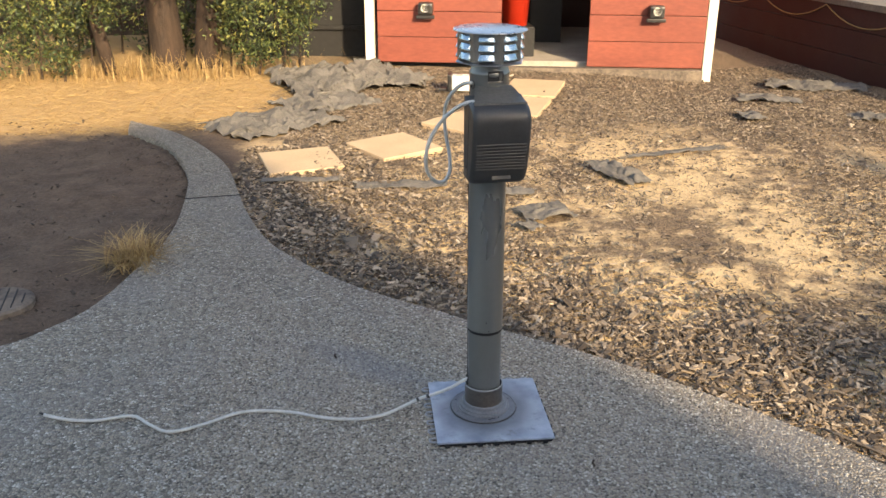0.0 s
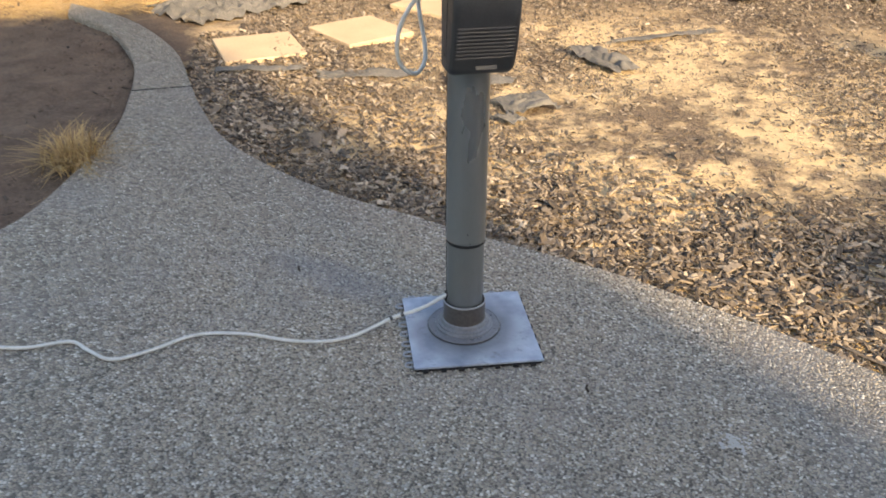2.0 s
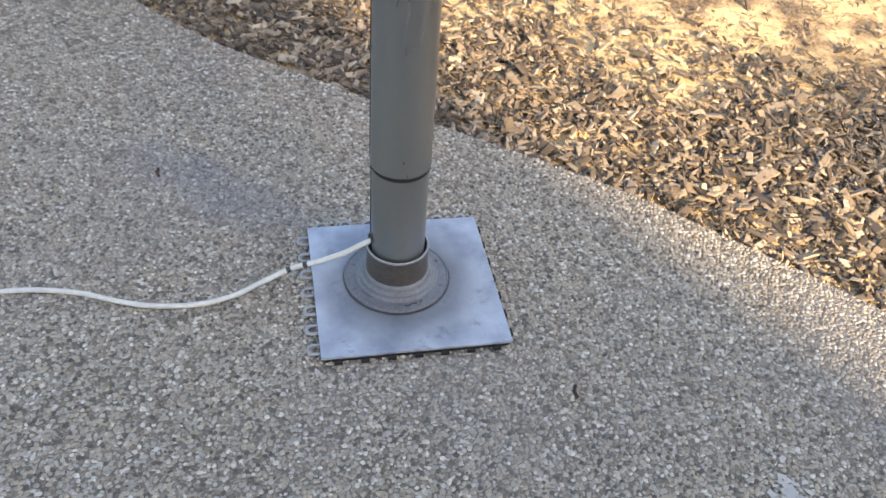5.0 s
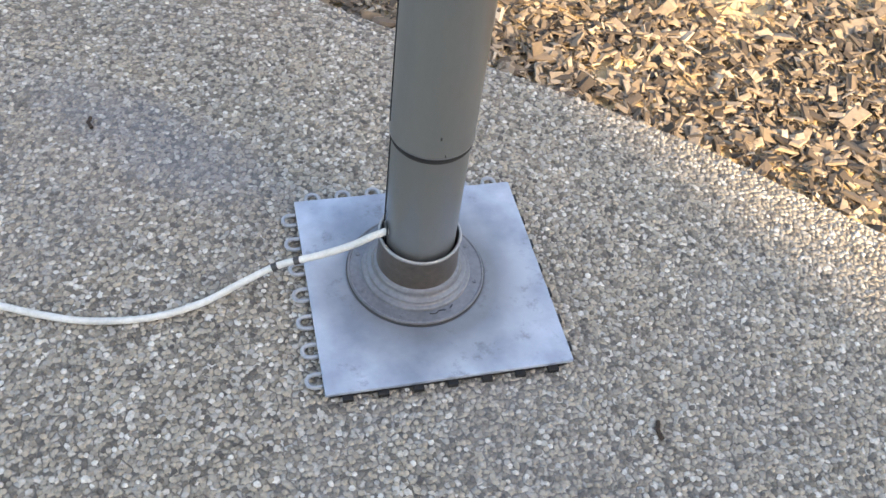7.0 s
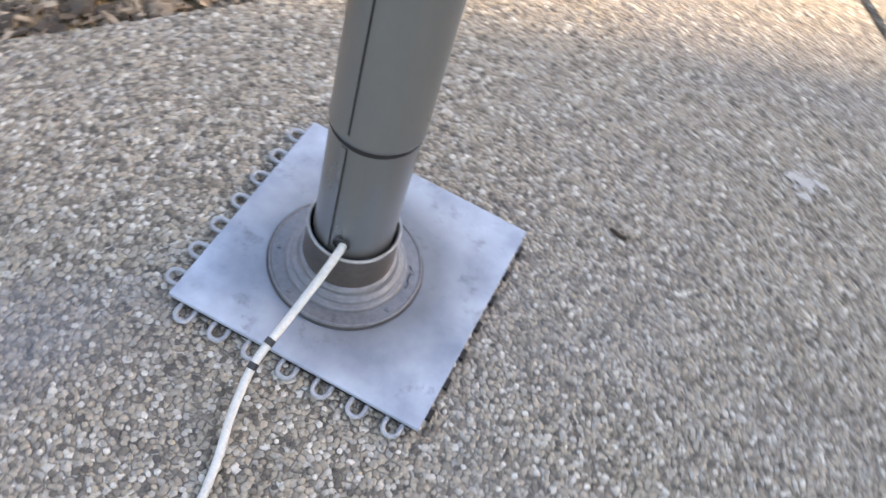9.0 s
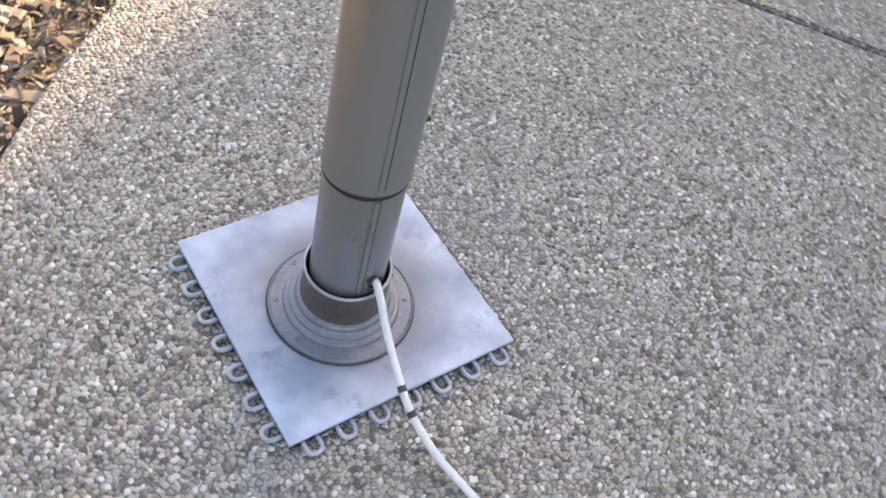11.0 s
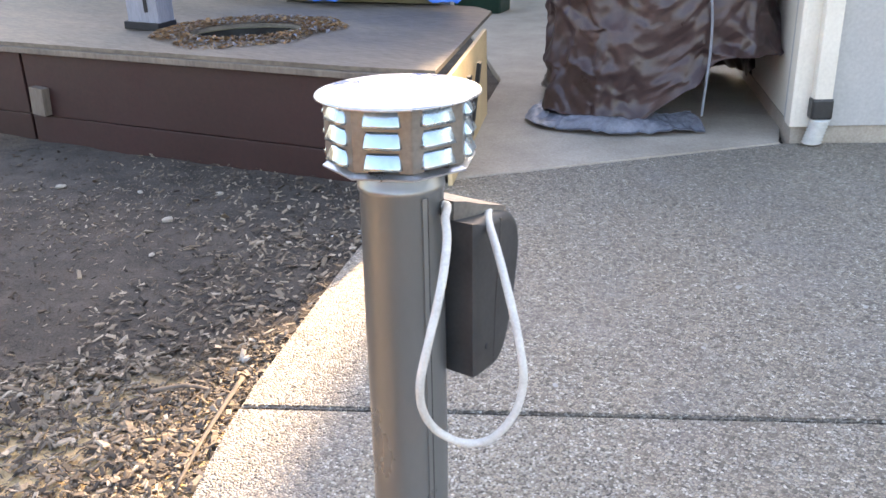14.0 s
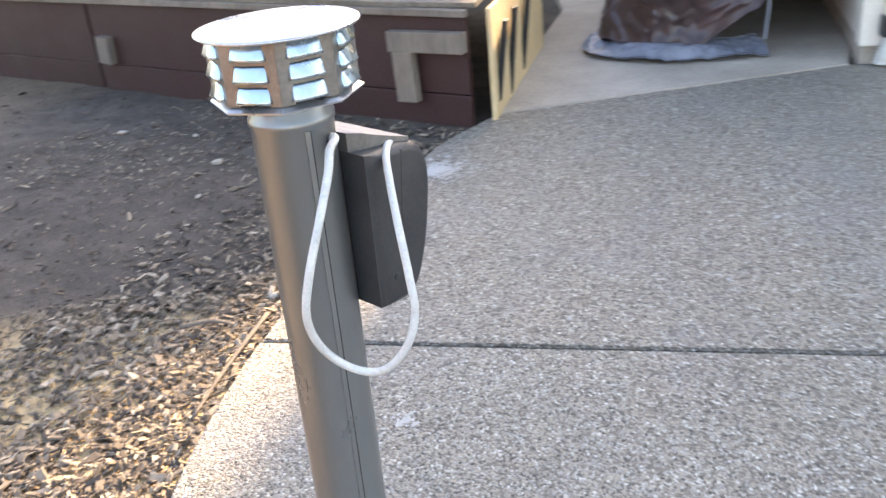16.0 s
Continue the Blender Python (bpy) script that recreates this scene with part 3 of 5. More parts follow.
deck()


def post_on_deck():
    p = thing("post", "slate-grey weathered wooden post standing on the deck", "post", at=(4.03, -2.13, DZ, 24))
    part("shaft", boxed((0.20, 0.16, 1.5), pose(0, 0, 0.77), 0.008), m_bluegrey, p)
    part("foot_block", boxed((0.225, 0.185, 0.045), pose(0.01, 0, 0.0235, 0, -3), 0.006), m_dark, p, "thin dark foot of the post")
    part("groove_strip", boxed((0.02, 0.012, 1.4), pose(-0.03, 0.083, 0.8), 0.002), m_dark, p)


post_on_deck()


def litter_ring():
    """Dry leaves, straw and flakes lying round the hole."""
    bm = bmesh.new()
    for k in range(5200):
        a = rng.uniform(0, 2 * math.pi)
        wide = 0.22 + 0.05 * math.sin(3 * a + 1) + 0.03 * math.sin(7 * a)
        r = 0.312 + wide * rng.random() ** 1.35
        h = 0.030 * math.exp(-((r - 0.40) / 0.07) ** 2) * rng.random()
        m = pose(3.45 + r * math.cos(a), -2.35 + r * math.sin(a), DZ + 0.006 + h, rng.uniform(-28, 28), rng.uniform(-28, 28), rng.uniform(0, 360))
        s = rng.uniform(0.006, 0.021)
        f = rng.choice((0.12, 0.3, 0.5))
        v = [bm.verts.new(m @ Vector(c)) for c in ((-s, 0, 0), (0, -s * f, 0.003), (s, 0, 0), (0, s * f, 0.005))]
        bm.faces.new(v)
    tagged(new("leaf_litter", mesh_of("leaf_litter", bm, m_litter)), "ring of dry rust-brown leaves and blue-grey flakes round the hole", "leaf litter", kind="stuff")


litter_ring()


def blue_tarp():
    t = thing("blue_tarp_cover", "blue plastic tarpaulin hanging over stored things behind the deck", "tarpaulin")

    def sheet(u, v):
        # the unseen upper part is made tall and wide to shade the mulch
        a, b = Vector((2.98 - 0.42 * min(1, 2 * v), -3.60)), Vector((4.45, -3.08))
        p = a + (b - a) * u
        return (p.x + 0.03 * math.sin(9 * u), p.y - 0.25 * v * v + 0.03 * math.sin(14 * u + 2 * v), DZ + 0.03 + 0.05 * math.sin(5 * u) ** 2 + 1.34 * v)

    part("sheet", crumple(70, 50, sheet, 0.05, 4, 8, 0.003, 0.03), m_blue, t, smooth=True)
    part("stored_box", boxed((1.2, 0.4, 1.25), pose(3.85, -3.72, DZ + 0.63, 0, 0, 19), 0.03), m_olive, t)


blue_tarp()
# wall added only for its shadow over patio, deck and mulch
wall_box("shade_wall", (11.0, -7.2), (4.21, -8.60), -0.1, 4.0, 0.15, m_olive, "plain olive wall added to cast shade on deck and mulch")
wall_box("wall_back", (9.0, -4.1), (4.95, -4.55), -0.05, 2.6, 0.15, m_olive, "olive green wall behind the deck")


def garden_bits():
    c = thing("storage_crate", "dark green plastic crate on the concrete", "crate", at=(5.3, -6.7, 0.004, 20))
    part("body", boxed((0.5, 0.35, 0.28), pose(0, 0, 0.14), 0.02), m_green, c)
    part("lid", boxed((0.53, 0.38, 0.03), pose(0, 0, 0.297), 0.01), m_green, c)
    g = thing("grey_bin", "grey plastic bin standing on the concrete", "bin", at=(5.7, -6.4, 0.004, 15))
    part("body", lathe([(0.16, 0), (0.2, 0.5), (0.21, 0.5), (0.21, 0.53)], 24, closed=True), m_bluegrey, g)
    part("lid", lathe([(0.215, 0.532), (0.2, 0.57), (0.02, 0.60)], 24, closed=True), m_white, g)


garden_bits()

# ---- red shed ----
SA, SB = Vector((-0.17, 5.45)), Vector((2.52, 4.97))


def shed_at(s):
    return SA + (SB - SA) * s


def shed():
    s = thing("shed", "red clapboard shed with white corner posts and an open doorway", "shed")
    way = (SB - SA).normalized()
    back = Vector((-way.y, way.x))
    total = (SB - SA).length
    door_a, door_b = 0.385, 0.645
    for lo, hi, base in ((0.012, door_a, 0.01), (door_b, 0.985, 0.0)):
        z = base
        for k in range(9):
            top = z + 0.208
            wall_box("board", shed_at(lo) - back * (0.004 * (k % 2)), shed_at(hi) - back * (0.004 * (k % 2)), z + 0.004, top, 0.03, m_red, "", s, bevel=0.005)
            z = top
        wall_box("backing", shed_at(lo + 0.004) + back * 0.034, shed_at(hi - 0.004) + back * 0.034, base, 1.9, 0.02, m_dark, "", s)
    for f, zlow in ((-0.012, -0.03), (1.0, -0.12)):
        p = shed_at(f)
        part("corner_post", boxed((0.075, 0.075, 2.1), pose(p.x, p.y + 0.0, zlow + 1.05, 0, 0, -10), 0.006), m_cream, s, "white-painted corner post")
    p, q = shed_at(0.40), shed_at(0.985)
    wall_box("plinth", p - back * 0.004, q - back * 0.004, -0.12, -0.004, 0.09, m_plinth, "stained concrete plinth", s)
    f = [shed_at(0.37), shed_at(0.99), shed_at(0.99) + back * 2.2, shed_at(0.37) + back * 2.2]
    part("shed_floor", prism([(v.x, v.y) for v in (f[0] + back * 0.1, f[1] + back * 0.1, f[2], f[3])], -0.08, 0.02), m_concrete, s, "dusty concrete floor")
    corner = [shed_at(0.0) + back * 0.05, shed_at(1.0) + back * 0.05, shed_at(1.0) + back * 2.3, shed_at(0.0) + back * 2.3]
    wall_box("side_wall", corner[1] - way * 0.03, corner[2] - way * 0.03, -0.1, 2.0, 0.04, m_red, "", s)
    # partition and back wall are a darker red than the front
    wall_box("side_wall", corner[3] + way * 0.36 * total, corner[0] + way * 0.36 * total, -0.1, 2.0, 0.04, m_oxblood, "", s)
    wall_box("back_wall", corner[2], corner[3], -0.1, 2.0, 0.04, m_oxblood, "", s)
    r = [shed_at(-0.05) - back * 0.12, shed_at(1.04) - back * 0.12, shed_at(1.04) + back * 2.5, shed_at(-0.05) + back * 2.5]
    part("roof", prism([(v.x, v.y) for v in r], 2.05, 2.12), m_roof, s)


shed()


def wall_lamp(f, z):
    p = shed_at(f)
    l = thing("wall_lamp", "small black lantern on the red boards", "lamp", "lanterns on the shed", at=(p.x, p.y, z, -10))
    part("back_plate", boxed((0.07, 0.02, 0.13), pose(0, -0.014, 0.02), 0.005), m_black, l)
    part("housing", boxed((0.12, 0.10, 0.10), pose(0, -0.08, -0.005), 0.02), m_black, l)
    part("lens", lathe([(0.001, 0), (0.030, 0), (0.034, 0.012)], 20, m=pose(0, -0.13, 0.005, 90)), m_glass, l, "pale round lens")
    part("foot", boxed((0.15, 0.03, 0.028), pose(0, -0.10, -0.07), 0.006), m_black, l)
    return l


wall_lamp(0.160, 0.46)
wall_lamp(0.835, 0.46)


def bucket():
    p = shed_at(0.43)
    b = thing("bucket", "bright red plastic bucket inside the doorway", "bucket", at=(p.x + 0.06, p.y + 0.42, 0.02, 0))
    part("body", lathe([(0.005, 0.25), (0.105, 0.25), (0.135, 0.62), (0.142, 0.62), (0.142, 0.60)], 28), m_bucket, b, smooth=True)
    part("base_ring", lathe([(0.1, 0.25), (0.108, 0.262)], 28), m_bucket, b)
    k = thing("stool", "dark wooden block stool inside the doorway", "stool", at=(p.x + 0.06, p.y + 0.42, 0.02, 0))
    part("body", boxed((0.3, 0.3, 0.25), pose(0, 0, 0.125), 0.01), m_dark, k)
    q = thing("white_panel", "pale panel leaning at the back of the shed", "panel", at=(1.46, 6.35, 0.02, -10))
    part("panel", boxed((0.42, 0.03, 0.3), pose(0, 0, 0.62, -8), 0.01), m_white, q)
    part("stand", boxed((0.3, 0.1, 0.47), pose(0, 0.0, 0.235), 0.01), m_dark, q)


bucket()


def low_red_wall():
    w = thing("raised_deck_edge", "dark red boarded edge of a raised deck in shade", "deck")
    a, b = Vector((3.24, 7.3)), Vector((3.93, 2.4))
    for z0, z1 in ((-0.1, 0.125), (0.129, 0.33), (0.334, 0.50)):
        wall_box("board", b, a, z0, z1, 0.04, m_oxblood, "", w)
    part("deck_top", prism([(3.22, 7.3), (3.91, 2.4), (8.0, 2.4), (8.0, 7.3)], 0.502, 0.55, 0.004), m_ply, w, "weathered plank top")
    line = []
    for k in range(4):
        y0, y1 = 7.0 - 0.95 * k, 7.0 - 0.95 * (k + 1)
        for i in range(10):
            u = i / 10
            line.append(Vector((3.395 + 0.04 * (7 - y0 + 0.95 * u) , y0 + (y1 - y0) * u, 0.49 - 0.13 * 4 * u * (1 - u))))
    line = [Vector((3.24 + 0.69 * (7.3 - p.y) / 4.9 - 0.014, p.y, p.z)) for p in line]
    part("cable", tube(line, 0.005, 6), m_straw, w, "thin yellow cable hung in loops")


low_red_wall()


# ---- yard: stepping stones ----
def stepping_stones():
    bm = bmesh.new()
    box(bm, (0.40, 0.40, 0.045), pose(0, 0, 0.0), 0.006)
    me = mesh_of("stepping_stone", bm, m_paver)
    for x, y, sx, sy, a in ((-0.64, 2.57, 0.98, 1.0, 14), (-0.13, 2.81, 0.98, 1.0, 31), (0.36, 3.33, 1.0, 1.1, 44), (0.74, 3.80, 1.0, 1.35, -22), (0.98, 4.40, 1.0, 1.4, -20)):
        ob = new("stepping_stone", me)
        z = float(ground_height(x, y))
        ob.matrix_basis = pose(x, y, max(z, -0.045) + 0.005, 0.6, -0.5, a) @ Matrix.Diagonal((sx, sy, 1, 1))
        tagged(ob, "square tan concrete stepping stone sunk in mulch", "stepping stone", "stepping stones to the shed")


stepping_stones()


# ---- yard: torn weed cloth ----
def cloth(x, y, w, d, angle, rough, seed, height=0.05, scale=4.6):
    def shape(u, v):
        lump = 0.5 * height * (math.sin(math.pi * u) * math.sin(math.pi * v)) ** 0.6 * (0.7 + 0.8 * noise.noise(Vector((u * 4 + seed, v * 4, seed))))
        edge = 0.16 * noise.noise(Vector((u * 5, v * 5, seed + 3)))
        lx, ly = (u - 0.5) * w * (1 + edge), (v - 0.5) * d * (1 + edge)
        c, s = math.cos(radians(angle)), math.sin(radians(angle))
        return (lx * c - ly * s, lx * s + ly * c, 0.008 + max(0, lump))

    ob = new("weed_cloth", mesh_of("weed_cloth", crumple(int(24 + 50 * w), int(18 + 50 * d), shape, rough * 0.55, scale, seed, 0.003, rough * 0.75), m_fabric))
    ob.matrix_basis = pose(x, y, float(ground_height(x, y)) + 0.012)
    tagged(ob, "torn grey-black weed cloth lying crumpled on the earth", "weed cloth", "scraps of weed cloth")


for row in ((-0.42, 4.75, 1.0, 0.9, 20, 0.07, 1, 0.16), (-0.86, 3.45, 0.75, 0.55, 35, 0.05, 2, 0.08), (-0.55, 4.0, 0.6, 0.5, 40, 0.05, 3, 0.09), (0.02, 4.70, 0.42, 0.30, 60, 0.06, 4, 0.17),
            (0.50, 1.64, 0.22, 0.20, 15, 0.03, 5, 0.05), (0.36, 1.95, 0.30, 0.10, -5, 0.02, 6, 0.025), (1.00, 2.22, 0.16, 0.38, 20, 0.03, 7, 0.045), (1.45, 2.60, 0.62, 0.06, 14, 0.014, 8, 0.008),
            (-0.13, 2.08, 0.45, 0.10, 3, 0.02, 9, 0.015), (2.60, 3.95, 0.42, 0.22, -24, 0.035, 10, 0.035), (3.2, 4.45, 0.75, 0.30, -22, 0.04, 11, 0.05), (3.15, 3.35, 0.5, 0.2, 0, 0.04, 12, 0.04),
            (0.40, 1.47, 0.10, 0.10, 40, 0.02, 13, 0.03), (-0.62, 2.20, 0.4, 0.06, -4, 0.015, 14, 0.01), (2.2, 3.35, 0.15, 0.2, 0, 0.03, 15, 0.03)):
    cloth(*row)


# ---- yard: wood chips ----
def scatter(name, xy, size, material, label, category, flat=20, lift=0.004, ratio=(0.16, 0.42), thick=(0.06, 0.16)):
    """Many small split chips, each of its own length and turn, in one mesh."""
    n = len(xy)
    r = np.random.RandomState(11 + n)
    z = ground_height(xy[:, 0], xy[:, 1]) + lift + r.uniform(0, 0.012, n)
    length = size * np.exp(r.normal(0, 0.42, n))
    width = length * r.uniform(*ratio, n)
    high = length * r.uniform(*thick, n)
    yaw, tip, rol = r.uniform(0, 2 * np.pi, n), np.radians(r.normal(0, flat, n)), np.radians(r.normal(0, flat, n))
    base = np.array([(-.5, -.35, -.5), (.5, -.5, -.5), (.42, .5, -.5), (-.45, .42, -.5), (-.42, -.3, .5), (.4, -.42, .35), (.36, .4, .5), (-.38, .36, .3)])
    p = base[None] * np.stack([length, width, high], -1)[:, None, :]
    p = p * (1 + r.uniform(-0.18, 0.18, p.shape))
    cy, sy, ct, st, cr, sr = np.cos(yaw), np.sin(yaw), np.cos(tip), np.sin(tip), np.cos(rol), np.sin(rol)
    x, y, zz = p[..., 0], p[..., 1], p[..., 2]
    y, zz = y * cr[:, None] - zz * sr[:, None], y * sr[:, None] + zz * cr[:, None]
    x, zz = x * ct[:, None] + zz * st[:, None], -x * st[:, None] + zz * ct[:, None]
    x, y = x * cy[:, None] - y * sy[:, None], x * sy[:, None] + y * cy[:, None]
    verts = np.stack([x + xy[:, :1], y + xy[:, 1:2], zz + z[:, None]], -1).reshape(-1, 3)
    quad = np.array([(3, 2, 1, 0), (4, 5, 6, 7), (0, 1, 5, 4), (1, 2, 6, 5), (2, 3, 7, 6), (3, 0, 4, 7)])
    faces = (quad[None] + 8 * np.arange(n)[:, None, None]).reshape(-1, 4)
    me = bpy.data.meshes.new(name)
    me.from_pydata(verts.tolist(), [], faces.tolist())
    me.materials.append(material)
    return tagged(new(name, me), label, category, kind="stuff")


def chip_places():
    r = np.random.RandomState(5)
    n = 420000
    x, y = r.uniform(-1.2, 3.5, n), r.uniform(-2.2, 5.4, n)
    d = edge_distance(x, y, right_line)
    near = np.exp(-d / 0.33)
    far = np.clip((y - 1.5) / 4, 0, 1)
    patch = np.clip(0.5 + 1.1 * wobble(x, y, 2.6, 3) + 0.5 * wobble(x, y, 8.0, 4), 0, 1)
    dense = np.clip((y - 2.6) / 0.9, 0, 1)
    keep = r.uniform(0, 1, n) < np.clip(0.14 + 0.85 * near + 0.58 * patch * (1 - 0.4 * far) + 0.45 * dense, 0, 1) * (0.95 - 0.15 * far)
    keep &= (x - 0.8 * y < 1.95) | (r.uniform(0, 1, n) < 0.22)
    keep &= ~inside(x, y, slab_outline) & (d > 0.006)
    keep &= ~((x < -0.75) & (y > 2.9)) & (x > -0.95)
    keep &= ~((x > 1.8) & (y < -2.02 + 0.2 * (x - 1.8)))
    keep &= ~inside(x, y, [(SA.x - 0.1, SA.y - 0.02), (SB.x + 0.1, SB.y - 0.02), (SB.x, 9), (SA.x, 9)])
    return np.stack([x[keep], y[keep]], -1)


places = chip_places()
close = edge_distance(places[:, 0], places[:, 1], right_line) < 0.75
scatter("wood_chips", places[close], 0.0195, m_chip, "pale and brown split wood chips along the slab", "mulch", ratio=(0.2, 0.55), thick=(0.05, 0.13))
scatter("wood_chips", places[~close], 0.0135, m_chip, "weathered wood chip mulch strewn over sandy earth", "mulch", lift=0.002)


def loam_bits():
    r = np.random.RandomState(8)
    n = 9000
    x, y = r.uniform(-3.6, -0.9, n), r.uniform(0.0, 3.6, n)
    keep = ~inside(x, y, slab_outline) & (edge_distance(x, y, left_line) > 0.01) & (x < -1.0) & (edge_distance(x, y, right_line) > 0.2)
    near = r.uniform(0, 1, n) < 0.25 + 0.75 * np.exp(-edge_distance(x, y, left_line) / 0.25)
    dx, dy = r.uniform(1.5, 7.0, 9000), r.uniform(-2.0, 1.4, 9000)
    ok = (dy > -2.0 + 0.257 * (dx - 1.8)) & (edge_distance(dx, dy, right_line) > 0.3) & (dx - 0.8 * dy > 1.6)
    scatter("bark_bits", np.stack([dx, dy], -1)[ok], 0.015, m_loambit, "scattered bark bits on dark earth painted darker for shade", "mulch", lift=0.0)
    scatter("bark_bits", np.stack([x, y], -1)[keep & near], 0.014, m_loambit, "small bark bits on dark loam", "mulch", lift=0.0)


loam_bits()


# ---- pebbles standing proud of the slab, where one can tell them apart ----
def pebbles():
    r = np.random.RandomState(3)
    step = 0.0074
    gx, gy = np.meshgrid(np.arange(-1.35, 1.3, step), np.arange(-1.35, 0.95, step))
    gx[1::2] += step / 2
    x, y = gx.ravel() + r.normal(0, 0.0014, gx.size), gy.ravel() + r.normal(0, 0.0014, gx.size)
    n = len(x)
    out = np.maximum(np.maximum(np.abs(x + 0.05) - 0.62, 0), np.maximum(np.abs(y + 0.12) - 0.60, 0))
    keep = inside(x, y, slab_outline) & (edge_distance(x, y, right_line) > 0.006) & (r.uniform(0, 1, n) < 0.93 * np.exp(-out / 0.16))
    gap = np.abs((x - JOINT_A[0]) * 0.593 - (y - JOINT_A[1]) * 0.805)
    keep &= (gap > 0.012) & ~((np.abs(x) < 0.15) & (np.abs(y) < 0.15))
    x, y = x[keep], y[keep]
    n = len(x)
    a = np.clip(r.normal(0.0042, 0.0007, n), 0.0024, 0.006)
    b = a * r.uniform(0.68, 0.98, n)
    h = r.uniform(0.0012, 0.0026, n)
    yaw = r.uniform(0, np.pi, n)
    k = np.arange(6) * np.pi / 3
    ring = np.concatenate([np.stack([np.cos(k), np.sin(k), 0 * k - 0.3], -1), np.stack([0.72 * np.cos(k), 0.72 * np.sin(k), 0 * k + 0.72], -1), [(0, 0, 1.0)]])
    p = ring[None] * np.stack([a, b, h], -1)[:, None, :]
    p[..., :2] *= 1 + r.uniform(-0.15, 0.15, (n, 13, 1))
    c, s = np.cos(yaw)[:, None], np.sin(yaw)[:, None]
    verts = np.stack([p[..., 0] * c - p[..., 1] * s + x[:, None], p[..., 0] * s + p[..., 1] * c + y[:, None], p[..., 2]], -1).reshape(-1, 3)
    faces = []
    quad = [(i, (i + 1) % 6, 6 + (i + 1) % 6, 6 + i) for i in range(6)]
    tri = [(6 + i, 6 + (i + 1) % 6, 12) for i in range(6)]
    off = 13 * np.arange(n)[:, None, None]
    faces = (np.array(quad)[None] + off).reshape(-1, 4).tolist() + (np.array(tri)[None] + off).reshape(-1, 3).tolist()
    me = bpy.data.meshes.new("pebbles")
    me.from_pydata(verts.tolist(), [], faces)
    me.materials.append(m_pebble)
    me.polygons.foreach_set("use_smooth", [True] * len(me.polygons))
    tagged(new("pebbles", me), "small grey and tan pebbles set in the slab", "pebbles", kind="stuff")


pebbles()


# ---- plants ----
def blades(name, spots, height, width, label, spread=0.5, category="dry grass"):
    bm = bmesh.new()
    for x, y in spots:
        z = float(ground_height(x, y)) - 0.005
        a, lean, h = rng.uniform(0, 2 * math.pi), rng.uniform(0.1, spread), height * rng.uniform(0.5, 1.2)
        dx, dy = math.cos(a), math.sin(a)
        w = width * rng.uniform(0.6, 1.2)
        prev = None
        for k in range(4):
            u = k / 3
            c = Vector((x + dx * lean * h * u * u, y + dy * lean * h * u * u, z + h * u * (1 - 0.35 * lean * u)))
            half = Vector((-dy, dx, 0)) * w * (1 - 0.85 * u)
            pair = (bm.verts.new(c - half), bm.verts.new(c + half))
            if prev:
                bm.faces.new((prev[0], prev[1], pair[1], pair[0]))
            prev = pair
    return tagged(new(name, mesh_of(name, bm, m_straw)), label, category, kind="stuff")


blades("dry_grass", [(-1.20 + rng.gauss(0, 0.045), 1.24 + rng.gauss(0, 0.05)) for _ in range(520)], 0.14, 0.0030, "tuft of dry straw grass at the path's edge", 2.0)
blades("dry_grass", [(rng.gauss(-1.95, 0.5), rng.gauss(5.2, 0.16)) for _ in range(700)], 0.20, 0.004, "dry yellow grass under the tree", 1.4)
straw_spots = []
while len(straw_spots) < 15000:
    x, y = rng.uniform(-3.6, -0.75), rng.uniform(3.3, 5.2)
    if not inside(np.array([x]), np.array([y]), slab_outline)[0]:
        straw_spots.append((x, y))
scatter("straw_litter", np.array(straw_spots), 0.034, m_straw, "flattened straw litter on dry earth", "dry grass", flat=9, lift=0.0, ratio=(0.03, 0.07), thick=(0.02, 0.04))
blades("dry_grass", [(rng.uniform(-3.3, -1.0), 5.10 + 0.08 * math.sin(9 * k) + rng.gauss(0, 0.12)) for k in range(330)], 0.19, 0.0032, "tall dry yellow grass in front of the hedge", 2.3)


def leaf_cloud(bm, clumps, count, size):
    for cx, cy, cz, rx, ry, rz in clumps:
        for _ in range(count):
            d = Vector((rng.gauss(0, 1), rng.gauss(0, 1), rng.gauss(0, 1))).normalized() * (rng.random() ** 0.45)
            lump = 0.75 + 0.5 * noise.noise(d * 2.3 + Vector((cx, cy, cz)))
            p = Vector((cx + d.x * rx * lump, cy + d.y * ry * lump, cz + d.z * rz * lump))
            m = Matrix.Translation(p) @ pose(0, 0, 0, rng.uniform(-70, 70), rng.uniform(-70, 70), rng.uniform(0, 360))
            s = size * rng.uniform(0.6, 1.4)
            v = [bm.verts.new(m @ Vector(c)) for c in ((-s, 0, 0), (-s * 0.2, -s * 0.42, s * 0.08), (s, 0, 0), (-s * 0.2, s * 0.42, s * 0.08))]
            bm.faces.new((v[0], v[1], v[2]))
            bm.faces.new((v[0], v[2], v[3]))
    return bm


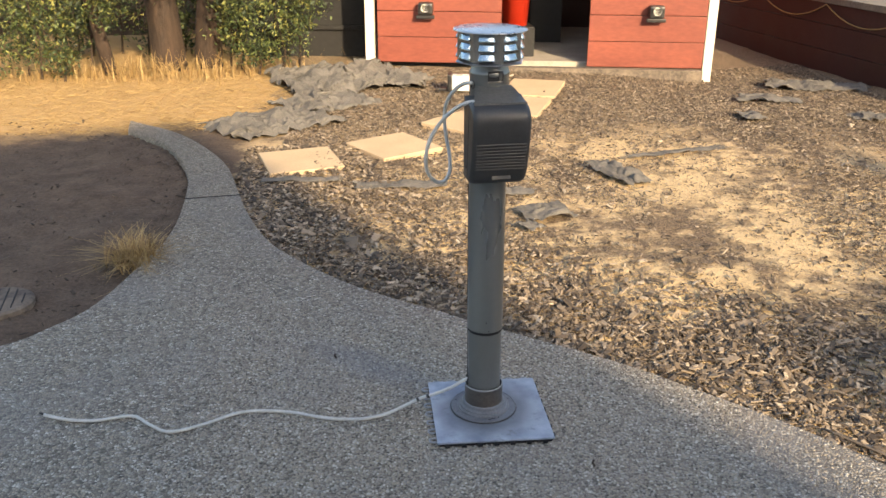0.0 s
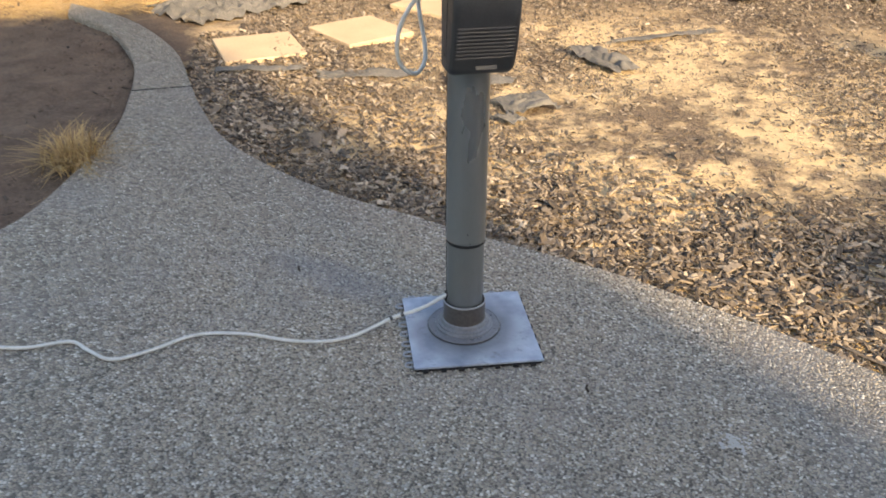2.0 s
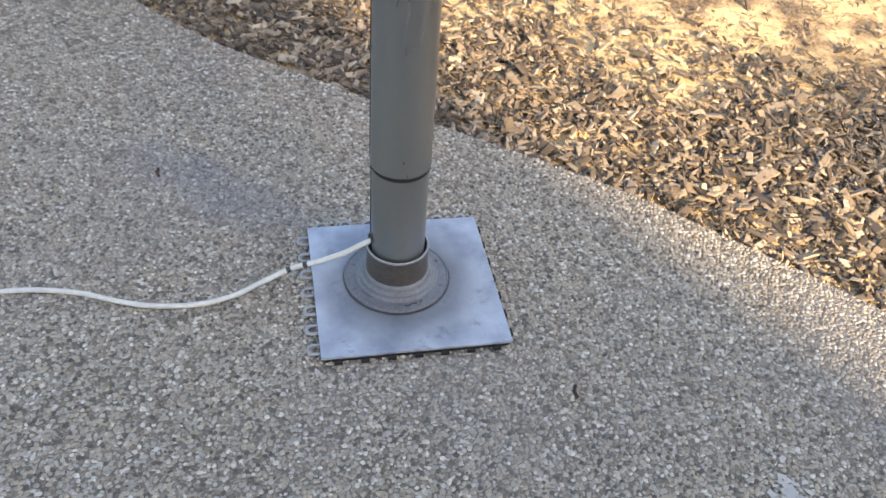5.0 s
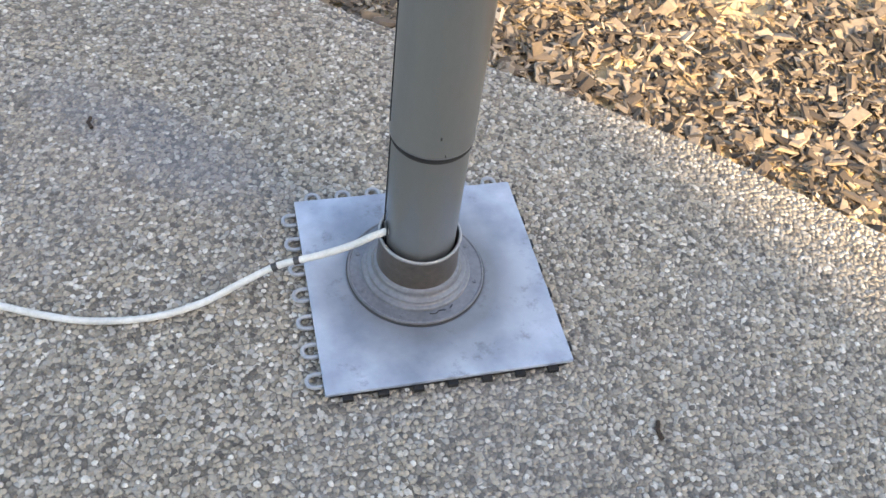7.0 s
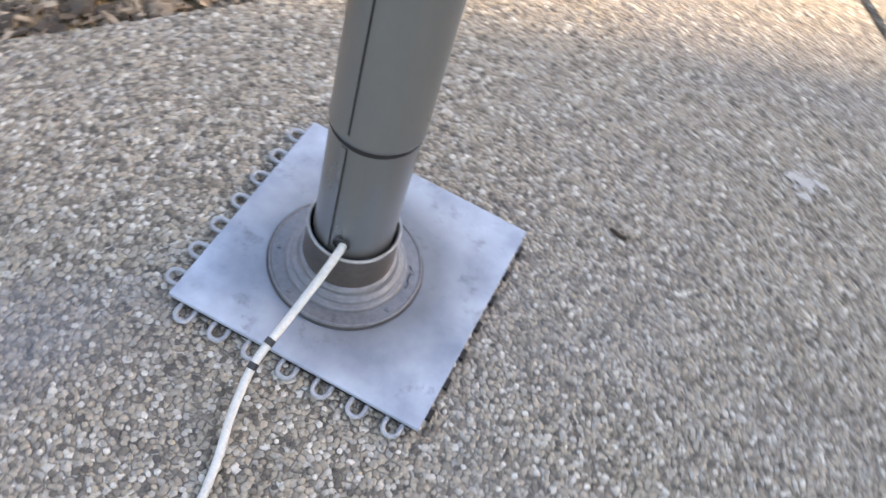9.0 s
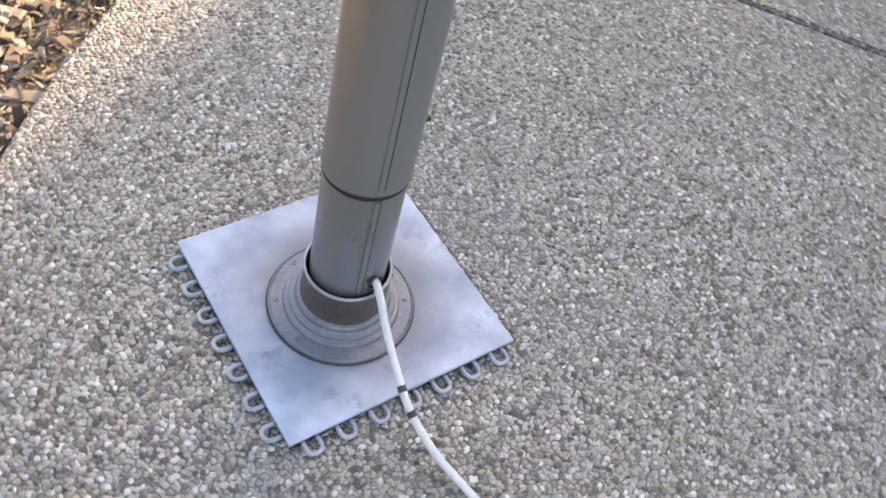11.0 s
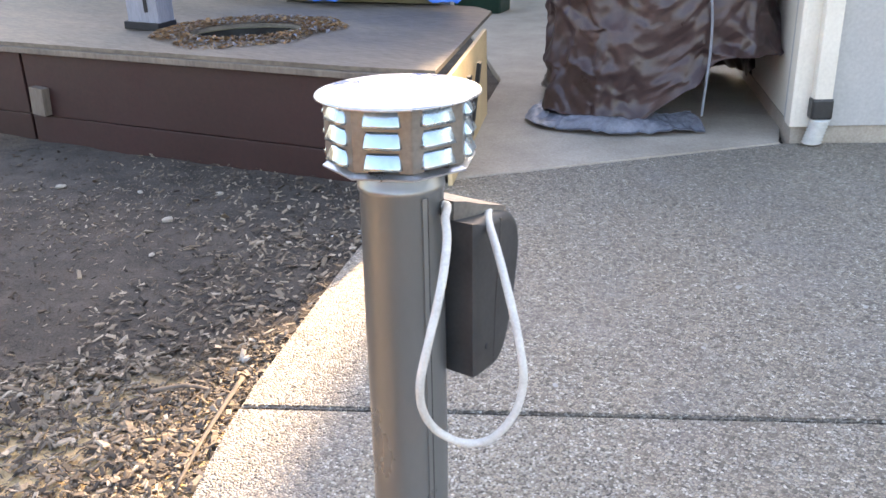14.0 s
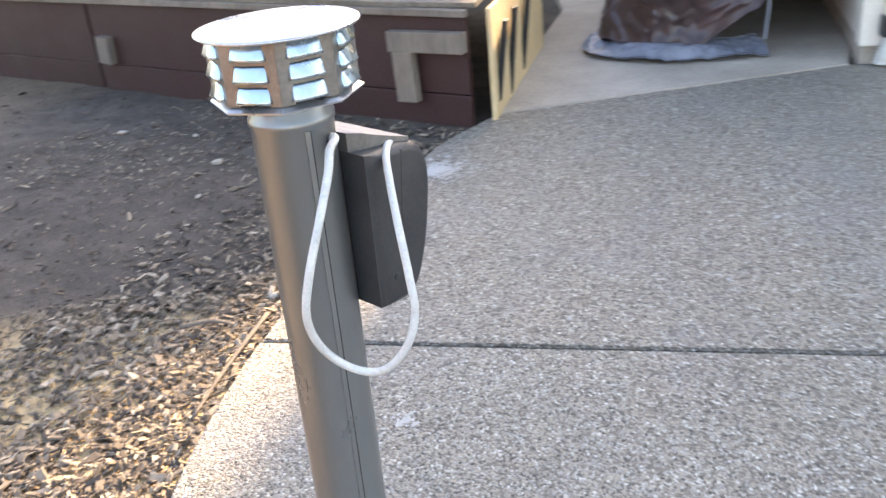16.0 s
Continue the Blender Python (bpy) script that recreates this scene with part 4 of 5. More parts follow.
def tree(x, y):
    t = thing("tree", "broad leafy tree with twin brown trunks over dry grass", "tree")
    z = -0.06
    bm = bmesh.new()
    for pts, r in ((((x, y, z), (x - 0.03, y + 0.02, 0.5), (x - 0.12, y + 0.05, 1.2), (x - 0.25, y + 0.1, 2.2)), 0.15),
                   (((x + 0.3, y + 0.05, z), (x + 0.36, y, 0.5), (x + 0.5, y - 0.02, 1.2), (x + 0.8, y, 2.1)), 0.12),
                   (((x - 0.42, y - 0.2, z), (x - 0.5, y - 0.25, 0.5), (x - 0.62, y - 0.3, 1.3)), 0.06)):
        line = smooth_line(pts, 6)
        tube(line, r, 12, bm, 0.45)
    part("trunk", bm, m_bark, t, smooth=True)
    bm = bmesh.new()
    for _ in range(14):
        a = rng.uniform(0, 2 * math.pi)
        p = Vector((x + rng.uniform(-0.2, 0.6), y, rng.uniform(0.8, 1.8)))
        q = p + Vector((math.cos(a) * 0.7, math.sin(a) * 0.6, rng.uniform(-0.2, 0.6)))
        tube([p, (p + q) / 2 + Vector((0, 0, 0.08)), q], 0.025, 6, bm, 0.4)
    part("limbs", bm, m_bark, t)
    clumps = [(x + rng.uniform(-1.3, 1.5), y + rng.uniform(-0.7, 0.7), rng.uniform(0.85, 2.5), rng.uniform(0.3, 0.5), rng.uniform(0.3, 0.5), rng.uniform(0.22, 0.4)) for _ in range(34)]
    clumps += [(x + dx, y + dy, zz, 0.34, 0.3, 0.24) for dx, dy, zz in ((-0.8, -0.35, 0.42), (-0.35, -0.4, 0.52), (0.75, -0.4, 0.48), (1.1, -0.3, 0.52), (-1.4, -0.2, 0.45), (-1.7, -0.1, 0.6), (-0.55, -0.45, 0.66), (0.62, -0.5, 0.66), (0.95, -0.35, 0.72), (-1.1, -0.3, 0.6), (0.05, -0.5, 0.84), (1.35, -0.2, 0.82), (-0.25, -0.55, 0.72))]
    # unseen clumps added on the sun side to shade trunk and foliage
    clumps += [(x + rng.uniform(-1.4, 1.0), y + rng.uniform(-1.05, -0.55), rng.uniform(1.2, 1.75), 0.42, 0.32, 0.24) for _ in range(16)]
    part("crown", leaf_cloud(bmesh.new(), clumps, 480, 0.019), m_leaf, t, "many small yellow-green leaves")


def bush(name, clumps, label, count=650, size=0.017):
    b = thing(name, label, "shrub")
    part("foliage", leaf_cloud(bmesh.new(), clumps, count, size), m_leaf, b)
    for cx, cy, cz, rx, ry, rz in clumps:
        part("stem", tube([Vector((cx, cy, -0.05)), Vector((cx + 0.03, cy, cz * 0.6)), Vector((cx - 0.02, cy, cz + rz * 0.4))], 0.012, 6, None, 0.5), m_bark, b)


tree(-1.85, 5.45)
bush("shrub", [(-0.92, 5.22, 0.24, 0.34, 0.25, 0.26), (-1.25, 5.25, 0.30, 0.30, 0.25, 0.26), (-0.80, 5.35, 0.36, 0.22, 0.2, 0.2), (-1.35, 5.35, 0.55, 0.3, 0.25, 0.25), (-1.1, 5.1, 0.16, 0.25, 0.2, 0.16)], "low green shrub beside the weed cloth")
bush("shrub", [(-3.1, 4.75, 0.22, 0.4, 0.3, 0.30), (-2.75, 5.05, 0.42, 0.4, 0.3, 0.36), (-3.3, 5.1, 0.6, 0.5, 0.3, 0.4), (-2.55, 4.95, 0.16, 0.22, 0.2, 0.2), (-3.2, 4.45, 0.15, 0.3, 0.25, 0.2), (-2.9, 5.2, 0.2, 0.35, 0.25, 0.28), (-2.45, 5.35, 0.45, 0.3, 0.25, 0.35)], "dense green shrub in half shade")

hedge = []
for k in range(26):
    hedge.append((-4.6 + 0.148 * k + rng.uniform(-0.1, 0.1), 6.1 + rng.uniform(-0.15, 0.25), rng.uniform(0.15, 0.9), rng.uniform(0.28, 0.42), 0.25, rng.uniform(0.3, 0.45)))
bush("hedge", hedge, "dark green hedge behind the tree", 620, 0.021)


def shade_panel():
    d = thing("shade_panel", "black sheet in place of the shaded opening beside the shed", "screen")
    # black sheet stands where there is only a shaded opening
    part("panel", boxed((1.15, 0.04, 1.75), pose(-0.74, 6.02, 0.84, 0, 0, -6), 0.005), m_dark, d)
    for z in (0.22, 0.75, 1.4):
        part("rail", boxed((1.15, 0.03, 0.035), pose(-0.74, 5.982, z, 0, 0, -6), 0.004), m_dark, d)
    for x in (-1.28, -0.20):
        part("stile", boxed((0.05, 0.05, 1.8), pose(x, 6.0 - 0.105 * (x + 0.74), 0.85, 0, 0, -6), 0.004), m_dark, d)


shade_panel()


def scuffs():
    """Pale paint flecks ground into the slab."""
    for name, cx, cy, r, n, label in (("paint_scuff", 0.484, -0.463, 0.035, 60, "pale blue-white paint scuff on the slab"), ("paint_scuff", 1.57, -1.57, 0.12, 420, "white paint scuff at the slab's edge")):
        bm = bmesh.new()
        for _ in range(n):
            a, d = rng.uniform(0, 6.28), r * abs(rng.gauss(0, 0.55))
            m = pose(cx + d * math.cos(a), cy + d * math.sin(a) * 1.2, 0.0032, rng.uniform(-8, 8), rng.uniform(-8, 8), rng.uniform(0, 360))
            q = rng.uniform(0.002, 0.006) * (1 + 9 * r)
            bm.faces.new([bm.verts.new(m @ Vector(c)) for c in ((-q, -q * 0.6, 0), (q, -q * 0.4, 0), (q * 0.7, q * 0.7, 0), (-q * 0.5, q * 0.6, 0))])
        tagged(new(name, mesh_of(name, bm, m_white)), label, "paint scuff", kind="stuff")


scuffs()


def fence():
    f = thing("fence", "dark weathered board fence behind the trees", "fence")
    bm = boxed((0.185, 0.02, 1.9), pose(0, 0, 0.9), 0.003)
    me = mesh_of("board", bm, m_fence)
    for k in range(36):
        ob = new("board", me)
        ob.parent = f
        ob.matrix_basis = pose(-6.6 + 0.19 * k, 7.4 + 0.004 * (k % 3), 0.0)
    for z in (0.4, 1.4):
        part("rail", boxed((6.9, 0.05, 0.09), pose(-3.3, 7.45, z), 0.004), m_fence, f)


fence()


def drain_cover():
    d = thing("drain_cover", "round grey metal drain cover in the loam", "drain cover", at=(-1.60, 0.862, -0.012, 10))
    part("disc", lathe([(0.001, 0.012), (0.115, 0.012), (0.125, 0.006), (0.125, -0.03)], 40), m_plinth, d, smooth=False)
    for k in range(7):
        x = -0.09 + 0.03 * k
        part("slot", boxed((0.004, 2 * math.sqrt(max(0.0, 0.0095 - x * x)), 0.004), pose(x, 0, 0.0128)), m_dark, d)


drain_cover()


def yard_light():
    l = thing("floodlight", "small floodlight with pale cover lying on the mulch", "floodlight", at=(0.42, 4.35, -0.02, -8))
    part("body", boxed((0.20, 0.10, 0.11), pose(0.04, 0, 0.06), 0.012), m_glass, l)
    part("bezel", boxed((0.035, 0.12, 0.125), pose(-0.07, 0, 0.064), 0.01), m_black, l)
    part("bracket", boxed((0.10, 0.03, 0.02), pose(-0.10, -0.02, 0.012), 0.004), m_black, l)


yard_light()


def slab_specks():
    for name, x, y, s, label, mat in (("twig", 0.228, -0.257, 0.012, "short dark twig on the slab", m_bark), ("twig", -0.42, 0.353, 0.011, "short dark twig on the slab", m_bark), ("twig", -0.451, -0.566, 0.012, "short dark twig on the slab", m_bark)):
        ob = new(name, mesh_of(name, tube([Vector((-s, 0, 0.004)), Vector((0, 0.003, 0.006)), Vector((s, -0.002, 0.004))], 0.0028, 6), mat))
        ob.matrix_basis = pose(x, y, 0.0, 0, 0, rng.uniform(0, 180))
        tagged(ob, label, "twig", "twigs on the slab")
    for x, y, s in ((0.475, -1.036, 0.012), (0.266, -1.462, 0.010), (0.36, -1.9, 0.014), (0.0, -2.0, 0.012)):
        bm = bmesh.new()
        bmesh.ops.create_icosphere(bm, subdivisions=1, radius=s, matrix=Matrix.Diagonal((1, 0.7, 0.35, 1)))
        ob = new("pale_stone", mesh_of("pale_stone", bm, m_white))
        ob.matrix_basis = pose(x, y, s * 0.25, 0, 0, rng.uniform(0, 180))
        tagged(ob, "small white stone on the slab", "stone", "white stones on the slab")


slab_specks()


def edge_bits():
    """A split stick and a curl of bark by the slab, and a few pale stones in the earth."""
    for label, way, r in (("long grey split stick lying along the slab's edge", ((1.165, -0.545, -0.002), (1.07, -0.40, -0.004), (0.98, -0.27, -0.006), (0.885, -0.150, -0.004)), 0.0075),
                          ("curved pale strip of bark on the mulch", ((1.30, -0.345, -0.002), (1.27, -0.385, 0.006), (1.24, -0.42, 0.008), (1.19, -0.45, -0.002)), 0.011)):
        bm = tube(smooth_line(way, 4), r, 7, None, 0.6)
        for v in bm.verts:
            v.co.z = -0.004 + (v.co.z + 0.004) * 0.6 + 0.002 * noise.noise(v.co * 90)
        tagged(new("stick", mesh_of("stick", bm, m_plinth, True)), label, "stick", "sticks by the slab")
    for x, y, r in ((1.285, -0.645, 0.017), (2.50, -1.16, 0.022), (2.62, -1.50, 0.016), (2.95, -1.30, 0.014), (2.2, -0.9, 0.013), (3.3, -1.1, 0.02), (1.9, -1.3, 0.012)):
        bm = bmesh.new()
        bmesh.ops.create_icosphere(bm, subdivisions=2, radius=r)
        for v in bm.verts:
            v.co = Vector((v.co.x * 1.25, v.co.y * 0.85, v.co.z * 0.55)) * (1 + 0.35 * noise.noise(v.co * 60 + Vector((x, y, 0)) * 9))
        ob = new("pale_stone", mesh_of("pale_stone", bm, m_concrete, True))
        ob.matrix_basis = pose(x, y, float(ground_height(x, y)) + r * 0.35, 0, 0, rng.uniform(0, 180))
        tagged(ob, "small pale stone lying on the earth", "stone", "pale stones on the earth")
    way = Vector((-0.877 + 1.131, 1.97 - 1.933))
    bm = boxed((way.length + 0.01, 0.007, 0.003), pose(-1.004, 1.951, 0.0008, 0, 0, math.degrees(math.atan2(way.y, way.x))))
    tagged(new("expansion_joint", mesh_of("expansion_joint", bm, m_dark)), "thin dark joint across the garden path", "joint", kind="structure")


edge_bits()

# ---- the bollard made of vent pipe ----
AX, AY = -0.012, 0.013
LEAN = Vector((-0.007, -0.011))  # how far the pipe leans over a metre
R = 0.0445
bollard = thing("bollard_light", "home-made grey vent-pipe bollard with a louvred cap on a floor tile", "bollard light")


def turn(az, r, z):
    """A place round the pipe's axis."""
    return Vector((AX + LEAN.x * z + r * math.cos(radians(az)), AY + LEAN.y * z + r * math.sin(radians(az)), z))


def base_tile():
    n = Nodes("blue-grey tile paint", 0.45, 0.1)
    cloud = n.noise(13, 5, 0.55)
    spots = n.noise(22, 6, 0.75)
    col = n.ramp(cloud, [(0.32, (0.20, 0.24, 0.315)), (0.68, (0.43, 0.49, 0.58))])
    col = n.mix(n.ramp(spots, [(0.58, 0.0), (0.70, 0.6)]), col, (0.10, 0.105, 0.115))
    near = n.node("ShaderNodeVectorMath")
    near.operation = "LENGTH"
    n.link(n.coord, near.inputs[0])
    # darker round the flange, fading out across the tile
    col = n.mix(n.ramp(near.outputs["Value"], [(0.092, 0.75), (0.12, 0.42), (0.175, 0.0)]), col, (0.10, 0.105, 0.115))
    n.colour(col)
    n.bump(n.noise(400, 3, 0.6), 0.08, 0.0006)
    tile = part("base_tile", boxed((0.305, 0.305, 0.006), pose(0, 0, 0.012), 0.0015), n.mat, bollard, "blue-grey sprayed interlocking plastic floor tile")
    for k in range(4):
        a = 90 * k
        part("edge_wall", boxed((0.292, 0.003, 0.008), pose(0, 0, 0, 0, 0, a) @ pose(0, -0.1485, 0.0048)), m_dark, tile)
    # connecting loops along the left and far edges, lugs along the other two
    loop = bmesh.new()
    pts = [Vector((0.0, -0.0085, 0)), Vector((0.009, -0.0090, 0)), Vector((0.016, -0.0065, 0)), Vector((0.0185, 0, 0)), Vector((0.016, 0.0065, 0)), Vector((0.009, 0.0090, 0)), Vector((0.0, 0.0085, 0))]
    tube(smooth_line(pts, 3), 0.0028, 8, loop)
    me = mesh_of("loop", loop, m_loop, True)
    lug = mesh_of("lug", boxed((0.008, 0.013, 0.007), None, 0.001), m_dark)
    for k in range(7):
        s = -0.1265 + 0.0422 * k
        for data, name, m in ((me, "loop", pose(-0.152, s, 0.006, 0, 0, 180)), (me, "loop", pose(s, 0.152, 0.006, 0, 0, 90)), (lug, "lug", pose(0.1545, s, 0.0045)), (lug, "lug", pose(s, -0.1545, 0.0045, 0, 0, 90))):
            ob = new(name, data)
            ob.parent = tile
            ob.matrix_basis = m


m_loop = worn("loop paint", (0.22, 0.235, 0.26), (0.36, 0.38, 0.41), 40, 0.45)
base_tile()
C = Matrix(((1, 0, LEAN.x, AX), (0, 1, LEAN.y, AY), (0, 0, 1, 0), (0, 0, 0, 1)))
flange = part("flange", lathe([(0.001, 0.0152), (0.0875, 0.0152), (0.0885, 0.0175), (0.0880, 0.0205), (0.0865, 0.0212), (0.0850, 0.0196), (0.0705, 0.0200), (0.0695, 0.0236), (0.0680, 0.0246), (0.0650, 0.0252), (0.0638, 0.0262), (0.0632, 0.0296), (0.0612, 0.0306), (0.0585, 0.0318), (0.0572, 0.0335), (0.0562, 0.0385), (0.0545, 0.0410), (0.0515, 0.0425)], 96, m=C), m_flange, bollard, "stepped grey round flange dusted with blue-grey spray")
for k in range(8):
    q = turn(20 + 45 * k, 0.0775, 0.0198)
    part("screw", lathe([(0.0032, 0), (0.0030, 0.0014), (0.0016, 0.0016), (0.0012, 0.0008), (0.0002, 0.0008)], 10, m=pose(q.x, q.y, q.z)), m_flange, flange)
part("flange_rim", lathe([(0.0884, 0.0150), (0.0900, 0.0152), (0.0898, 0.0178), (0.0888, 0.0186)], 96, m=C), m_hood, flange, "thin dark edge round the flange", True)
part("caulk_mark", tube(smooth_line([turn(272 + 5 * k, 0.0745 + 0.0016 * math.sin(2.1 * k), 0.0202) for k in range(6)], 4), 0.0008, 6), m_dark, flange, "thin dark scratch on the flange")
part("collar", lathe([(0.0520, 0.0400), (0.0512, 0.0560), (0.0508, 0.0880), (0.0512, 0.0905), (0.0502, 0.0925), (0.0485, 0.0922), (0.0478, 0.0895), (0.0478, 0.055)], 72, m=C), m_collar, bollard, "brown-grey metal collar round the pipe's foot", True)
part("collar_lip", lathe([(0.0513, 0.0893), (0.0520, 0.0912), (0.0512, 0.0935), (0.0494, 0.0938), (0.0482, 0.0925)], 72, m=C), m_lip, bollard, "pale rolled lip of the collar", True)
part("lower_pipe", lathe([(R - 0.0005, 0.03), (R - 0.0005, 0.264)], 64, m=C), m_pipe, bollard, smooth=True)
# black band draws the shadow under the upper pipe's edge
part("joint_band", lathe([(R - 0.0006, 0.2535), (R + 0.0012, 0.2560), (R + 0.0022, 0.2630), (R + 0.0012, 0.2655)], 64, m=C), m_dark, bollard, "joint between the pipes with its shadow line drawn in black", True)
part("upper_pipe", lathe([(R - 0.0002, 0.2622), (R + 0.0024, 0.2630), (R + 0.0026, 0.2665), (R + 0.0016, 0.272), (R + 0.0013, 0.60), (R + 0.0010, 0.925), (R + 0.0030, 0.928), (R + 0.0030, 0.934), (R, 0.937), (R - 0.001, 0.961)], 64, m=C), m_pipe, bollard, smooth=True)
for z0, z1, proud in ((0.094, 0.252, 0.0), (0.273, 0.924, 0.0018)):
    part("seam", boxed((0.0016, 0.0060, z1 - z0), C @ pose(0, 0, 0, 0, 0, 165) @ pose(R + 0.0002 + proud, 0, (z0 + z1) / 2), 0.0004), m_pipe, bollard, "folded lengthwise lock seam")
    part("seam_gap", boxed((0.0012, 0.0012, z1 - z0), C @ pose(0, 0, 0, 0, 0, 169.3) @ pose(R + 0.0003 + proud, 0, (z0 + z1) / 2)), m_dark, bollard, "dark line beside the seam")
for az, z in ((187, 0.112), (204, 0.905)):
    q = turn(az, R + 0.0006, z)
    part("cord_hole", lathe([(0.0001, 0.0), (0.0085, 0.0), (0.0095, 0.0012), (0.0085, 0.0022)], 18, m=pose(q.x, q.y, q.z, 0, 90, az)), m_black, bollard, "drilled hole for the cord")


def power_cord():
    way = [turn(187, 0.038, 0.112), (-0.056, 0.004, 0.110), (-0.075, 0.006, 0.099), (-0.10, 0.011, 0.080), (-0.14, 0.018, 0.059), (-0.187, 0.024, 0.041), (-0.235, 0.018, 0.021), (-0.285, 0.004, 0.008), (-0.345, -0.006, 0.005), (-0.415, 0.000, 0.005), (-0.471, 0.018, 0.005), (-0.529, 0.042, 0.005),
           (-0.61, 0.058, 0.005), (-0.681, 0.052, 0.005), (-0.764, 0.004, 0.005), (-0.848, -0.023, 0.005), (-0.91, 0.02, 0.005), (-0.961, 0.063, 0.005), (-1.054, 0.049, 0.005), (-1.13, 0.058, 0.007), (-1.194, 0.079, 0.012)]
    line = smooth_line(way, 7)
    cord = part("power_cord", tube(line, 0.0046, 10), m_cord, bollard, "white power cord running off over the slab", True)
    for k in (31, 35):
        part("tape", tube(line[k:k + 2], 0.0053, 10), m_hood, cord, "dark tape mark")
    part("bare_end", tube([line[-1], line[-1] + Vector((-0.012, 0.004, 0.004))], 0.003, 8), m_black, cord, "dark stripped end")
    loop_way = [turn(204, 0.038, 0.908), turn(202, 0.052, 0.909), (-0.080, 0.002, 0.903), (-0.095, 0.017, 0.889), (-0.108, 0.037, 0.867), (-0.116, 0.057, 0.837), (-0.117, 0.075, 0.797), (-0.111, 0.083, 0.752), (-0.104, 0.072, 0.710), (-0.106, 0.050, 0.674), (-0.124, 0.027, 0.656), (-0.148, 0.012, 0.665), (-0.166, -0.003, 0.694), (-0.170, -0.015, 0.730), (-0.162, -0.019, 0.771), (-0.139, -0.031, 0.817), (-0.106, -0.052, 0.856), (-0.076, -0.075, 0.876), (-0.058, -0.099, 0.880), (-0.050, -0.113, 0.872)]
    part("hood_cord", tube(smooth_line(loop_way, 7), 0.0046, 10), m_cord, bollard, "white cord hanging in a loop from cap to hood", True)


power_cord()


def hood():
    """The charcoal hood: a deep box with a rounded top and a ribbed face."""
    az = 275
    w = 0.068
    m = C @ pose(0, 0, 0, 0, 0, az)
    # outline in the plane of depth and height, closed and rounded
    side = [(0.036, 0.694), (0.060, 0.686), (0.082, 0.684), (0.096, 0.689), (0.107, 0.701), (0.119, 0.726), (0.130, 0.758), (0.137, 0.795), (0.140, 0.828), (0.137, 0.853), (0.126, 0.870), (0.107, 0.879), (0.080, 0.881), (0.058, 0.882), (0.036, 0.884)]
    side = [(p.x, p.y) for p in smooth_line([(a, z, 0) for a, z in side], 3)]
    bm = bmesh.new()
    layers = []
    round_r = 0.015
    steps = [round_r * (1 - math.cos(radians(15 * k))) for k in range(7)]
    insets = [round_r * (1 - math.sin(radians(15 * k))) for k in range(7)]
    for y, inset in [(-w + a, b * 0.8) for a, b in zip(steps, insets)] + [(w - a, b * 0.8) for a, b in reversed(list(zip(steps, insets)))]:
        cx, cz = 0.07, 0.787
        ring = []
        for a, z in side:
            k = inset / max(0.001, math.hypot(a - cx, z - cz)) * min(1.0, max(0.0, (a - 0.04) / 0.03))
            ring.append(bm.verts.new(m @ Vector((a - (a - cx) * k, y, z - (z - cz) * k))))
        layers.append(ring)
    for a, b in zip(layers, layers[1:]):
        for i in range(len(side)):
            j = (i + 1) % len(side)
            bm.faces.new((a[i], a[j], b[j], b[i]))
    bm.faces.new(layers[0])
    bm.faces.new(list(reversed(layers[-1])))
    bmesh.ops.recalc_face_normals(bm, faces=bm.faces[:])
    body = part("hood", bm, m_hood, bollard, "charcoal plastic hood with a ribbed face", True)
    body.data.set_sharp_from_angle(angle=radians(40))

    def face(z):
        return 0.130 + (0.0072 if z > 0.758 else 0.0130) * (z - 0.758) / 0.037

    for k in range(9):
        z = 0.727 + 0.0078 * k
        part("rib", boxed((0.008, 2 * w - 0.018, 0.0042), m @ pose(face(z) - 0.0015, 0, z, 0, -8), 0.0014), m_hood, body)
    part("name_plate", boxed((0.004, 0.044, 0.018), m @ pose(0.1095, 0.006, 0.7085, 0, -26), 0.001), m_black, body, "small embossed plate")
    # a raised line down each flank, where the front shell meets the back
    for sgn in (-1, 1):
        crease = smooth_line([(0.094, sgn * (w - 0.0012), 0.874), (0.088, sgn * (w - 0.0004), 0.82), (0.083, sgn * (w - 0.0004), 0.76), (0.080, sgn * (w - 0.0012), 0.694)], 4)
        part("flank_line", tube([m @ p for p in crease], 0.0016, 6), m_hood, body)
        part("flank_screw", lathe([(0.0045, 0), (0.0042, 0.0016), (0.002, 0.0018)], 12, m=m @ pose(0.066, sgn * (w - 0.0004), 0.722, -90 * sgn)), m_hood, body)
    # the pipe's bent tab over the hood, and the cut-out above it
    bm = bmesh.new()
    outline = [(R - 0.008, 0.9060), (0.056, 0.9010), (0.074, 0.8940), (0.096, 0.8870), (0.114, 0.8815)]
    rows = []
    for k, (r, z) in enumerate(outline):
        half = 0.043 + 0.0045 * k
        rows.append([bm.verts.new(m @ Vector((r, y, z + dz))) for y, dz in ((-half, 0), (half, 0), (half, 0.8765 - z), (-half, 0.8765 - z))])
    for p, q in zip(rows, rows[1:]):
        for c in range(4):
            bm.faces.new((p[c], p[(c + 1) % 4], q[(c + 1) % 4], q[c]))
    bm.faces.new(rows[0])
    bm.faces.new(rows[-1][::-1])
    bmesh.ops.recalc_face_normals(bm, faces=bm.faces[:])
    part("top_tab", bm, m_capframe, bollard, "bent grey sheet-metal tab over the hood")
    part("cut_out", boxed((0.004, 0.036, 0.024), m @ pose(R - 0.0005, 0.004, 0.927), 0.001), m_black, bollard, "dark cut-out in the pipe")
